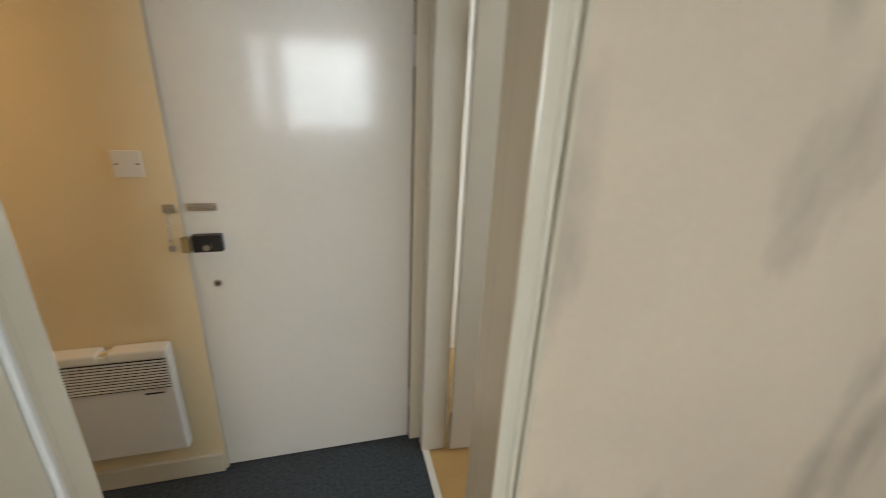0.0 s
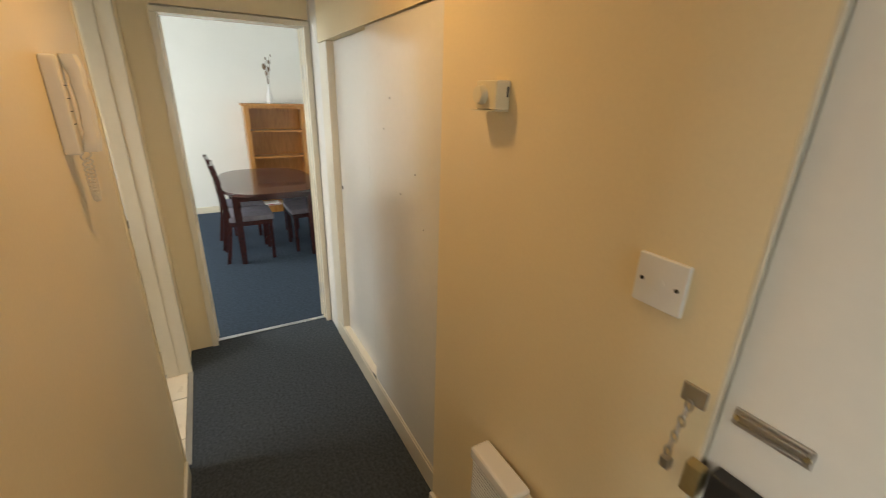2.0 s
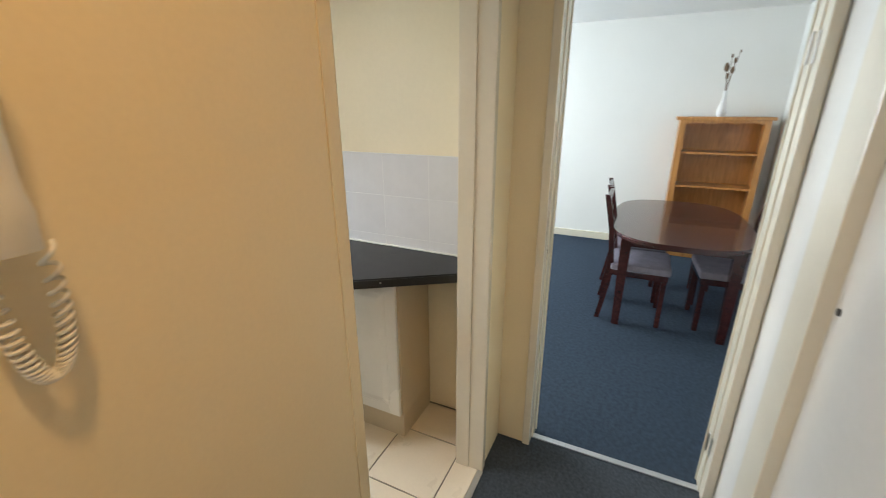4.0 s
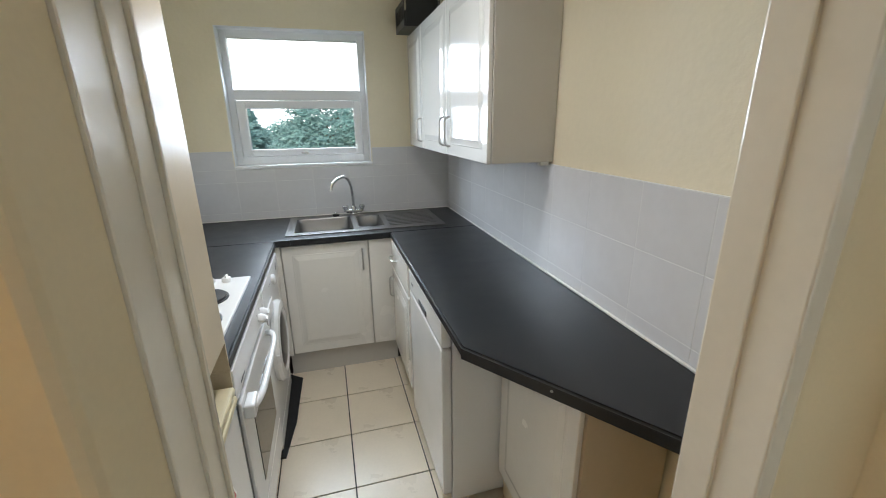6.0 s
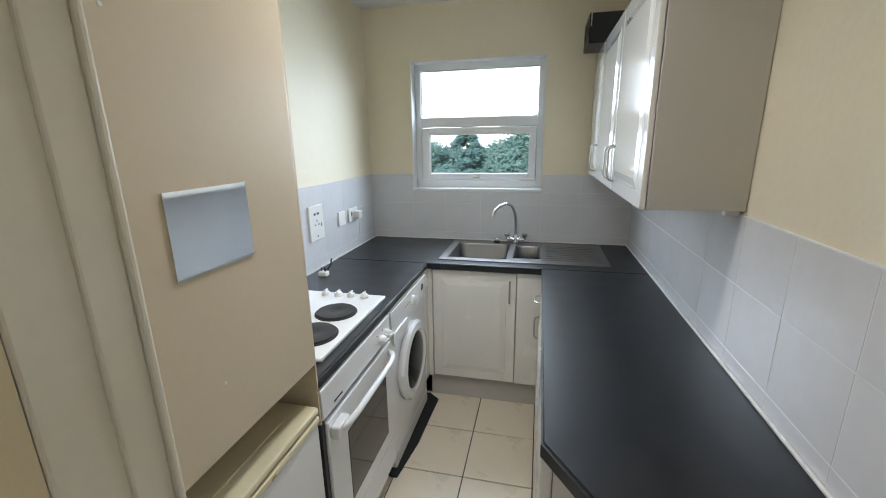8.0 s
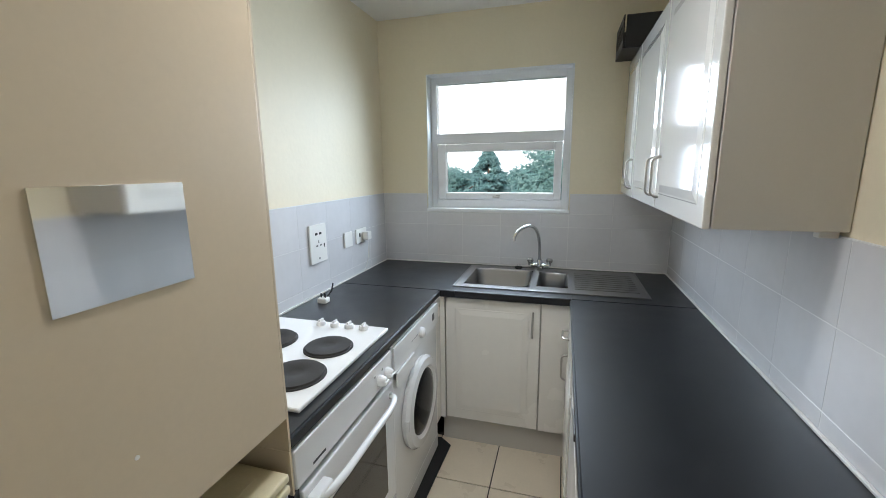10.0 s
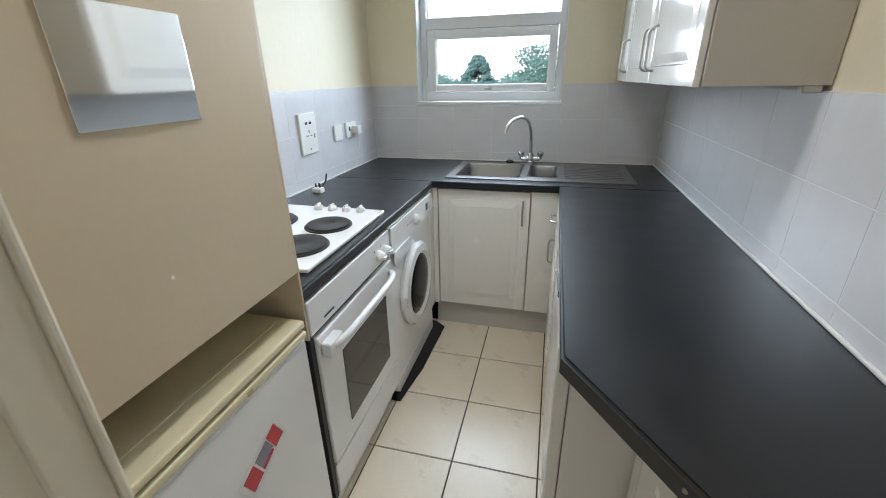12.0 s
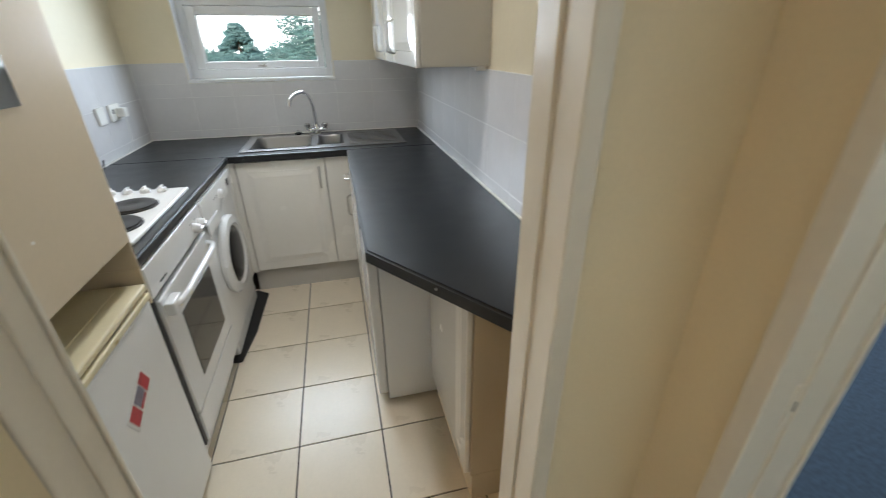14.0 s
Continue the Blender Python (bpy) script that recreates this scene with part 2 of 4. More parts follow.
def box(x0, x1, y0, y1, z0, z1, bevel=0.0, seg=2, bm=None):
    bm2 = bmesh.new()
    vs = bmesh.ops.create_cube(bm2, size=1.0)["verts"]
    bmesh.ops.transform(bm2, verts=vs, matrix=Matrix.Translation(((x0 + x1) / 2, (y0 + y1) / 2, (z0 + z1) / 2)) @ Matrix.Diagonal((abs(x1 - x0), abs(y1 - y0), abs(z1 - z0), 1)))
    if bevel:
        bmesh.ops.bevel(bm2, geom=bm2.edges[:], offset=bevel, segments=seg, affect="EDGES", profile=0.6)
    if bm is None:
        return bm2
    me = bpy.data.meshes.new("tmp")
    bm2.to_mesh(me)
    bm2.free()
    bm.from_mesh(me)
    bpy.data.meshes.remove(me)
    return bm


def cyl(r0, r1, depth, m, seg=24, bevel=0.0, bm=None):
    bm2 = bmesh.new()
    bmesh.ops.create_cone(bm2, cap_ends=True, segments=seg, radius1=r0, radius2=r1, depth=depth)
    if bevel:
        bmesh.ops.bevel(bm2, geom=[e for e in bm2.edges if e.is_boundary or e.calc_face_angle(0) > 1.0], offset=bevel, segments=2, affect="EDGES")
    bmesh.ops.transform(bm2, verts=bm2.verts, matrix=m)
    if bm is None:
        return bm2
    me = bpy.data.meshes.new("tmp")
    bm2.to_mesh(me)
    bm2.free()
    bm.from_mesh(me)
    bpy.data.meshes.remove(me)
    return bm


def prism(pts, z0, z1, bevel=0.0):
    """An upright prism over a plan outline."""
    bm = bmesh.new()
    lo = [bm.verts.new((x, y, z0)) for x, y in pts]
    hi = [bm.verts.new((x, y, z1)) for x, y in pts]
    bm.faces.new(lo[::-1])
    bm.faces.new(hi)
    for k in range(len(pts)):
        bm.faces.new((lo[k], lo[(k + 1) % len(pts)], hi[(k + 1) % len(pts)], hi[k]))
    if bevel:
        bmesh.ops.bevel(bm, geom=[e for e in bm.edges if abs(e.verts[0].co.z - e.verts[1].co.z) < 1e-6], offset=bevel, segments=3, affect="EDGES")
    return bm


def lathe(profile, seg=24):
    """A turned solid about z from (radius, height) pairs."""
    bm = bmesh.new()
    rings = [[bm.verts.new((r * math.cos(2 * math.pi * k / seg), r * math.sin(2 * math.pi * k / seg), z)) for k in range(seg)] for r, z in profile]
    for a, b in zip(rings, rings[1:]):
        for k in range(seg):
            bm.faces.new((a[k], a[(k + 1) % seg], b[(k + 1) % seg], b[k]))
    bm.faces.new(rings[0][::-1])
    bm.faces.new(rings[-1])
    return bm


def tube(points, r, seg=10, bm=None):
    """A round bar along points, as a bmesh."""
    bm = bm or bmesh.new()
    pts = [Vector(p) for p in points]
    rings = []
    up = None
    for k, p in enumerate(pts):
        d = (pts[min(k + 1, len(pts) - 1)] - pts[max(k - 1, 0)]).normalized()
        if up is None:
            up = d.orthogonal().normalized()
        up = (up - d * up.dot(d)).normalized()
        side = d.cross(up)
        rings.append([bm.verts.new(p + r * (math.cos(2 * math.pi * j / seg) * up + math.sin(2 * math.pi * j / seg) * side)) for j in range(seg)])
    for a, b in zip(rings, rings[1:]):
        for j in range(seg):
            bm.faces.new((a[j], a[(j + 1) % seg], b[(j + 1) % seg], b[j]))
    bm.faces.new(rings[0][::-1])
    bm.faces.new(rings[-1])
    return bm


def arc(p0, p1, p2, n=8):
    """Points of a smooth bend."""
    p0, p1, p2 = Vector(p0), Vector(p1), Vector(p2)
    return [p0 * (1 - s) ** 2 + p1 * 2 * s * (1 - s) + p2 * s * s for s in (k / n for k in range(n + 1))]


def structure(name, bm, material, label="", category=""):
    return tagged(part(name, bm, material), label, category, kind="structure")


# ---- structure ----
CEIL = 2.47
KX0, KX1, KY0, KY1 = -1.744, 0.068, 0.13, 2.711
S1, S2 = -0.90, -0.935
structure("floor_hall", box(-3.49, 0.05, -1.0, 0.0, -0.06, 0.0), "carpet", "dark charcoal carpet in the hall", "carpet")
structure("floor_kitchen_base", box(KX0 - 0.1, KX1, 0.001, KY1, -0.06, -0.006), "grout", "dark grouted base of the tiled kitchen floor", "floor")
structure("floor_living", box(0.055, 3.7, -1.68, 2.8, -0.06, 0.0), "bluecarpet", "dark blue living room carpet", "carpet")
structure("floor_bedroom", box(-5.2, -1.9, 0.0, 3.4, -0.06, 0.0), "carpet", "dark carpet of the bedroom", "carpet")
structure("floor_west", box(-5.2, -3.49, -1.6, -0.002, -0.06, -0.002), "lightwood", "yellow wood-effect floor beyond the hall", "floor")
structure("ceiling", box(-5.3, 3.9, -1.9, 3.5, CEIL, CEIL + 0.1), "ceiling", "white ceiling", "ceiling")
# north wall of the hall with the bedroom and kitchen doorways
BX0, BX1, DX0, DX1 = -3.44, -2.66, -1.090, -0.222
structure("wall_hall_north", box(BX1, DX0, 0.0, 0.12, 0, CEIL), "hallcream", "cream painted hall wall", "wall")
structure("wall_hall_north_end", box(DX1, 0.0, 0.0, 0.13, 0, CEIL), "hallcream", "narrow cream wall by the kitchen door", "wall")
structure("wall_over_kitchen_door", box(DX0, DX1, 0.0, 0.13, 2.06, CEIL), "hallcream", "cream wall over the kitchen door", "wall")
structure("wall_over_bedroom_door", box(BX0, BX1, 0.0, 0.12, 2.06, CEIL), "hallcream", "cream wall over the bedroom door", "wall")
structure("wall_bedroom_south", box(-5.2, BX0, 0.0, 0.12, 0, CEIL), "blotchy", "blotchy stained beige bedroom wall", "wall")
# end wall with the living room doorway
LY0, LY1 = -0.93, -0.135
structure("wall_hall_east", box(0.0, 0.1, LY1, 0.13, 0, CEIL), "hallcream", "cream wall beside the living room door", "wall")
structure("wall_over_living_door", box(0.0, 0.1, LY0, LY1, 2.04, CEIL), "hallcream", "cream wall over the living room door", "wall")
structure("wall_hall_east_south", box(0.0, 0.1, -1.68, LY0, 0, CEIL), "whitewall", "white wall beside the living room door", "wall")
# south side: front door wall, cupboard, strip
structure("wall_hall_south", box(-2.60, -1.735, -1.05, S1, 0, CEIL), "hallcream", "cream wall with the heater", "wall")
structure("wall_over_front_door", box(-3.48, -2.60, -1.05, S1, 2.06, CEIL), "hallcream", "cream wall over the front door", "wall")
structure("wall_cupboard_header", box(-1.735, -0.20, -1.02, S2 + 0.005, 1.90, CEIL), "hallcream", "cream wall over the cupboard", "wall")
structure("wall_cupboard_end", box(-0.20, -0.001, -1.02, S2, 0, CEIL), "panelgloss", "white painted wall strip beside the cupboard", "wall")
structure("wall_cupboard_back", box(-1.735, -0.0, -1.68, -1.6, 0, CEIL), "whitewall", "wall behind the cupboard", "wall")
structure("wall_landing", box(-3.6, -1.74, -1.25, -1.15, 0, CEIL), "whitewall", "wall outside the front door", "wall")
# west side
structure("wall_west_south", box(-3.58, -3.48, -1.05, -0.87, 0, CEIL), "gloss", "white wall at the west doorway", "wall")
structure("wall_over_west_door", box(-3.58, -3.48, -0.87, 0.0, 2.06, CEIL), "hallcream", "wall over the west doorway", "wall")
structure("wall_far_west", box(-5.3, -5.2, -1.7, 3.5, 0, CEIL), "whitewall", "far west wall", "wall")
structure("wall_west_room_south", box(-5.2, -3.58, -1.7, -1.6, 0, CEIL), "whitewall", "wall of the west room", "wall")
structure("wall_bedroom_east", box(-1.95, -1.85, 0.12, 3.4, 0, CEIL), "blotchy", "bedroom side wall", "wall")


def wall_with_window(name, x0, x1, y0, y1, wx0, wx1, wz0, wz1, material, label):
    """A wall along x with one opening right through it."""
    bm = box(x0, wx0, y0, y1, 0, CEIL)
    box(wx1, x1, y0, y1, 0, CEIL, bm=bm)
    box(wx0, wx1, y0, y1, 0, wz0, bm=bm)
    box(wx0, wx1, y0, y1, wz1, CEIL, bm=bm)
    return structure(name, bm, material, label, "wall")


wall_with_window("wall_kitchen_north", KX0 - 0.1, KX1 + 0.001, KY1, KY1 + 0.2, -1.42, -0.515, 1.257, 2.125, "cream", "cream kitchen wall with the window")
wall_with_window("wall_living_north", KX1 + 0.06, 3.7, 2.72, 2.9, 0.9, 2.9, 0.95, 2.2, "whitewall", "white living room wall with a window")
wall_with_window("wall_bedroom_north", -5.2, -1.95, 3.25, 3.4, -3.72, -2.52, 1.05, 2.22, "whitewall", "bedroom wall with a window")
structure("wall_kitchen_west", box(KX0 - 0.1, KX0, KY0, KY1, 0, CEIL), "cream", "cream kitchen wall over grey tiles", "wall")
structure("wall_kitchen_east", box(KX1, KX1 + 0.06, KY0, 2.72, 0, CEIL), "cream", "cream kitchen wall over grey tiles", "wall")
structure("wall_kitchen_south", box(KX0 - 0.1, DX0 - 0.001, 0.121, 0.16, 0, CEIL), "cream", "cream kitchen wall by the door", "wall")
structure("wall_living_east", box(3.68, 3.78, -1.68, 2.9, 0, CEIL), "whitewall", "white living room wall", "wall")
structure("wall_living_south", box(0.1, 3.68, -1.78, -1.68, 0, CEIL), "whitewall", "white living room wall", "wall")
structure("backdrop", box(-250, 250, 300, 301, -6.0, 220), "haze", "plain white overcast sky far away", "sky")
structure("ground", box(-400, 400, 3.6, 700, -6.2, -6.0), "grass", "green ground far below the windows", "ground")


# ---- door linings ----
def lining(name, x0, x1, y0, deep, top, stop, label, along="x", bead=0.0, ends=(None, None), stops=(None, None), widths=(0.035, 0.035), starts=(None, None)):
    """A door lining: two posts and a head with a rebate line. along: the wall's direction; ends: where each post stops short; stops, widths: of each post."""
    ob = thing(name, label, "door frame", kind="structure")

    def put(n, a0, a1, b0, b1, z0, z1):
        bm = box(a0, a1, b0, b1, z0, z1, 0.004) if along == "x" else box(b0, b1, a0, a1, z0, z1, 0.004)
        part(n, bm, "gloss", ob)
    for side, end, rebate, w, first in zip((-1, 1), ends, stops, widths, starts):
        inner = x0 if side < 0 else x1
        outer = inner + side * w
        far = end or deep
        put("post", *sorted((outer, inner)), y0 if first is None else first, rebate or stop, 0, top)
        put("door_stop", *sorted((outer, inner - side * 0.005)), (rebate or stop) - 0.003, far, 0, top)
        if bead and far == deep:
            put("bead", *sorted((inner + side * 0.012, inner - side * 0.010)), far, far + bead, 0, top)
    put("head", x0 - widths[0], x1 + widths[1], y0, deep, top, top + 0.03)
    return ob


lining("door_frame_kitchen", -1.030, -0.258, -0.010, 0.216, 2.02, 0.120, "cream-white gloss door lining of the kitchen doorway", bead=0.012, ends=(None, 0.122), stops=(0.165, 0.060), widths=(0.058, 0.034), starts=(0.088, None))
structure("wall_nib_kitchen_door", prism([(-1.0895, -0.003), (-1.060, -0.003), (-1.051, 0.002), (-1.047, 0.010), (-1.034, 0.0865), (-1.0895, 0.0865)], 0, 2.02), "hallcream", "splayed cream plaster edge of the kitchen doorway", "wall")
lining("door_frame_living", LY0 + 0.033, LY1 - 0.028, -0.014, 0.11, 2.0, 0.05, "white gloss door lining of the living room doorway", along="y", bead=0.012)
lining("door_frame_bedroom", -3.395, -2.69, -0.012, 0.13, 2.02, 0.05, "white gloss door lining of the bedroom doorway", bead=0.02, ends=(None, 0.098))
for x in (-3.405,):
    s = -1 if x < -3 else 1
    trim = thing("architrave", "white moulded architrave round the bedroom doorway", "trim", kind="structure")
    for k, (w0, w1, d) in enumerate(((0.002, 0.016, 0.020), (0.019, 0.034, 0.014), (0.037, 0.046, 0.020))):
        a, b = sorted((x + s * w0, x + s * w1))
        part("moulding", box(a, b, 0.121, 0.121 + d, 0, 2.05, 0.006, 3), "gloss", trim)
keep = thing("strike_plate", "worn steel strike plate on the bedroom lining", "latch plate")
part("plate", box(-3.399, -3.394, 0.045, 0.07, 0.93, 1.03, 0.001), "nickel", keep)
part("latch_hole", box(-3.3945, -3.3925, 0.051, 0.064, 0.96, 1.0), "black", keep)
keep = thing("strike_plate", "small dark strike plate on the living room lining", "latch plate")
part("plate", box(0.035, 0.06, -0.1645, -0.161, 0.96, 1.04, 0.001), "gloss", keep)
part("latch_hole", box(0.044, 0.056, -0.1655, -0.1645, 0.99, 1.008), "black", keep)

# hinges left on the living room lining, where the door was taken away
for z in (0.25, 1.75):
    hinge = thing("hinge", "painted steel hinge still screwed to the door lining", "hinge", group="hinges of the living room doorway")
    part("leaf", box(0.03, 0.07, -0.898, -0.893, z - 0.045, z + 0.045, 0.001), "nickel", hinge)
    part("knuckle", cyl(0.006, 0.006, 0.09, pose(0.074, -0.890, z), 10), "nickel", hinge)
part("threshold_living", box(0.045, 0.075, LY0 + 0.034, LY1 - 0.03, 0.0, 0.006, 0.002), "strip")
tagged(bpy.data.objects["threshold_living"], "thin aluminium carpet strip in the living room doorway", "threshold strip", kind="structure")
part("threshold_kitchen", box(-1.028, -0.26, -0.014, 0.012, 0.0, 0.006, 0.002), "strip")
tagged(bpy.data.objects["threshold_kitchen"], "thin metal carpet strip in the kitchen doorway", "threshold strip", kind="structure")
part("threshold_west", box(-3.505, -3.475, -0.86, -0.02, 0.0, 0.007, 0.002), "plastic")
tagged(bpy.data.objects["threshold_west"], "white threshold strip at the edge of the carpet", "threshold strip", kind="structure")


def skirting(name, x0, x1, y0, y1, h, label, material="gloss"):
    tagged(part(name, box(x0, x1, y0, y1, 0, h, 0.006, 3), material), label, "skirting board", kind="structure")


skirting("baseboard_heater_wall", -2.597, -1.737, S1, S1 + 0.018, 0.10, "cream gloss skirting board under the heater")
skirting("baseboard_hall_north", BX1 + 0.03, DX0 - 0.005, -0.014, 0.0, 0.09, "cream gloss skirting board")
skirting("baseboard_living_east", 3.664, 3.68, -1.66, 2.7, 0.09, "white skirting board of the living room")
skirting("baseboard_living_south", 0.11, 3.66, -1.68, -1.664, 0.09, "white skirting board of the living room")


# ---- windows ----
def window(name, wx0, wx1, wz0, wz1, y, label, split=None):
    """A white plastic window in an opening; split: height of the transom, with an opening sash below it."""
    ob = thing(name, label, "window", kind="structure")
    f = 0.045
    part("sill", box(wx0 - 0.004, wx1 + 0.004, KY1 - 0.012, y, wz0, wz0 + 0.022, 0.005, 3) if split else box(wx0, wx1, y - 0.05, y, wz0, wz0 + 0.02, 0.004), "upvc", ob)
    if split:
        part("reveal", box(wx0, wx0 + 0.006, KY1 - 0.003, y, wz0 + 0.023, wz1), "upvc", ob)
        part("reveal", box(wx1 - 0.006, wx1, KY1 - 0.003, y, wz0 + 0.023, wz1), "upvc", ob)
        part("reveal", box(wx0 + 0.006, wx1 - 0.006, KY1 - 0.003, y, wz1 - 0.006, wz1), "upvc", ob)
    bm = box(wx0 + 0.006, wx0 + f, y, y + 0.06, wz0, wz1, 0.004)
    box(wx1 - f, wx1 - 0.006, y, y + 0.06, wz0, wz1, 0.004, bm=bm)
    box(wx0 + f, wx1 - f, y, y + 0.06, wz0, wz0 + 0.075, 0.004, bm=bm)
    box(wx0 + f, wx1 - f, y, y + 0.06, wz1 - 0.05, wz1, 0.004, bm=bm)
    part("window_frame", bm, "upvc", ob)
    if split:
        part("transom", box(wx0 + f, wx1 - f, y - 0.002, y + 0.06, split, split + 0.065, 0.004), "upvc", ob)
        a0, a1, b0, b1 = wx0 + f + 0.03, wx1 - f - 0.012, wz0 + 0.077, split - 0.004
        bm = box(a0 - 0.025, a0 + 0.03, y - 0.012, y + 0.05, b0, b1, 0.008, 3)
        box(a1 - 0.04, a1 + 0.008, y - 0.012, y + 0.05, b0, b1, 0.008, 3, bm=bm)
        box(a0 + 0.03, a1 - 0.04, y - 0.012, y + 0.05, b0, b0 + 0.045, 0.008, 3, bm=bm)
        box(a0 + 0.03, a1 - 0.04, y - 0.012, y + 0.05, b1 - 0.05, b1, 0.008, 3, bm=bm)
        sash = part("sash", bm, "upvc", ob)
        mid = (a0 + a1) / 2
        bm = box(mid - 0.012, mid + 0.012, y - 0.022, y - 0.012, b0 + 0.01, b0 + 0.03, 0.003)
        box(mid - 0.035, mid + 0.01, y - 0.034, y - 0.022, b0 + 0.012, b0 + 0.024, 0.004, bm=bm)
        part("handle", bm, "nickel", sash, "grey window handle")
        panes = [(a0 + 0.03, a1 - 0.04, b0 + 0.045, b1 - 0.05), (wx0 + f, wx1 - f, split + 0.065, wz1 - 0.05)]
    else:
        m = (wx0 + wx1) / 2
        part("mullion", box(m - 0.035, m + 0.035, y, y + 0.06, wz0 + 0.075, wz1 - 0.05, 0.004), "upvc", ob)
        panes = [(wx0 + f, m - 0.035, wz0 + 0.075, wz1 - 0.05), (m + 0.035, wx1 - f, wz0 + 0.075, wz1 - 0.05)]
    for x0, x1, z0, z1 in panes:
        p = part("pane", box(x0, x1, y + 0.028, y + 0.032, z0, z1), "glass", ob)
        p.visible_shadow = False
    return ob


window("window_kitchen", -1.42, -0.515, 1.257, 2.125, 2.79, "white plastic kitchen window with a small opening sash", split=1.70)
window("window_living", 0.9, 2.9, 0.95, 2.2, 2.80, "white plastic living room window")
window("window_bedroom", -3.72, -2.52, 1.05, 2.22, 3.31, "white plastic bedroom window")



# ---- hall: front door and its fittings ----
door = thing("front_door", "flush white gloss front door, shut", "door", at=(-3.02, S1, 0), kind="structure")
part("leaf", box(-0.400, 0.4135, -0.055, -0.012, 0.008, 2.045, 0.003), "doorgloss", door)
for z in (0.25, 1.75):
    part("hinge", cyl(0.007, 0.007, 0.10, pose(-0.404, 0.002, z), 10), "nickel", door)
part("frame_post", box(0.415, 0.4195, -0.1, 0.0, 0, 2.05), "gloss", door)
part("frame_post", box(-0.46, -0.405, -0.1, 0.010, 0, 2.05, 0.004), "gloss", door)

latch = thing("door_chain_slide", "tarnished brass chain slide on the front door", "door chain", at=(-2.672, S1 - 0.012, 1.205))
bm = box(-0.047, 0.047, 0, 0.006, -0.014, 0.014, 0.002)
part("backplate", bm, "nickel", latch)
part("rail", box(-0.040, 0.038, 0.006, 0.012, 0.004, 0.009, 0.001), "nickel", latch)
part("rail", box(-0.040, 0.038, 0.006, 0.012, -0.009, -0.004, 0.001), "nickel", latch)
for x in (-0.042, 0.042):
    part("screw", cyl(0.004, 0.004, 0.003, Matrix.Translation((x, 0.0075, 0)) @ pose(0, 0, 0, 90)), "brass", latch)
chain = thing("door_chain", "hanging steel door chain on its wall plate", "door chain", at=(-2.572, S1, 1.205))
part("wall_plate", box(-0.02, 0.018, 0, 0.006, -0.016, 0.016, 0.002), "nickel", chain)
for k in range(7):
    a = k * 0.017
    ring = [(0.005 * math.cos(i / 10 * 6.283) + 0.012 * (k / 6), 0.010 + (0.005 * math.cos(i / 10 * 6.283) if k % 2 else 0), -0.018 - a + 0.011 * math.sin(i / 10 * 6.283)) for i in range(11)]
    if k % 2:
        ring = [(0.012 * (k / 6), y, z) for x, y, z in ring]
    part("link", tube(ring, 0.0016, 6), "nickel", chain, smooth=True)
part("end_plate", box(0.004, 0.02, 0, 0.014, -0.155, -0.135, 0.002), "nickel", chain)

lock = thing("rim_lock", "dark brown rim lock with a round steel snib", "lock", at=(-2.672, S1 - 0.012, 1.075))
part("case", box(-0.052, 0.045, 0, 0.028, -0.032, 0.032, 0.004, 3), "black", lock)
part("knob", cyl(0.013, 0.011, 0.024, Matrix.Translation((-0.005, 0.040, -0.008)) @ pose(0, 0, 0, -90), 20, 0.002), "nickel", lock, smooth=True)
part("keep", box(0.052, 0.078, 0.012, 0.034, -0.03, 0.026, 0.003), "brass", lock, "dull brass lock keep")
key = thing("keyhole_plate", "small steel keyhole plate on the front door", "keyhole", at=(-2.682, S1 - 0.012, 0.908))
part("plate", cyl(0.014, 0.014, 0.003, Matrix.Translation((0, 0.002, 0)) @ pose(0, 0, 0, 90), 20), "nickel", key)
bm = cyl(0.004, 0.004, 0.003, Matrix.Translation((0, 0.0045, 0.003)) @ pose(0, 0, 0, 90), 12)
box(-0.002, 0.002, 0.003, 0.006, -0.008, 0.002, bm=bm)
part("keyhole", bm, "black", key)

sw = thing("light_switch", "white blank plate with two dark screws", "wall plate", at=(-2.481, S1, 1.358))
part("plate", box(-0.043, 0.043, 0, 0.009, -0.043, 0.043, 0.003, 3), "plastic", sw)
part("centre", cyl(0.011, 0.009, 0.004, Matrix.Translation((0, 0.011, 0)) @ pose(0, 0, 0, 90), 16), "plastic", sw)
for x in (-0.03, 0.03):
    part("screw", cyl(0.0035, 0.0035, 0.002, Matrix.Translation((x, 0.0095, 0)) @ pose(0, 0, 0, 90), 10), "black", sw)

th = thing("thermostat", "yellowed cream room thermostat with a round dial", "thermostat", at=(-2.008, S1, 1.636))
th.scale = (0.85, 0.9, 0.82)
part("body", box(-0.048, 0.048, 0, 0.042, -0.038, 0.038, 0.006, 3), "oldplastic", th)
part("dial", cyl(0.027, 0.023, 0.018, Matrix.Translation((0.016, 0.050, 0.0)) @ pose(0, 0, 0, -90), 28, 0.002), "oldplastic", th, smooth=True)
part("base_lip", box(-0.044, 0.062, 0.0, 0.048, -0.043, -0.039, 0.001), "oldplastic", th)
part("vent", box(-0.0492, -0.048, 0.006, 0.011, -0.005, 0.022), "black", th)

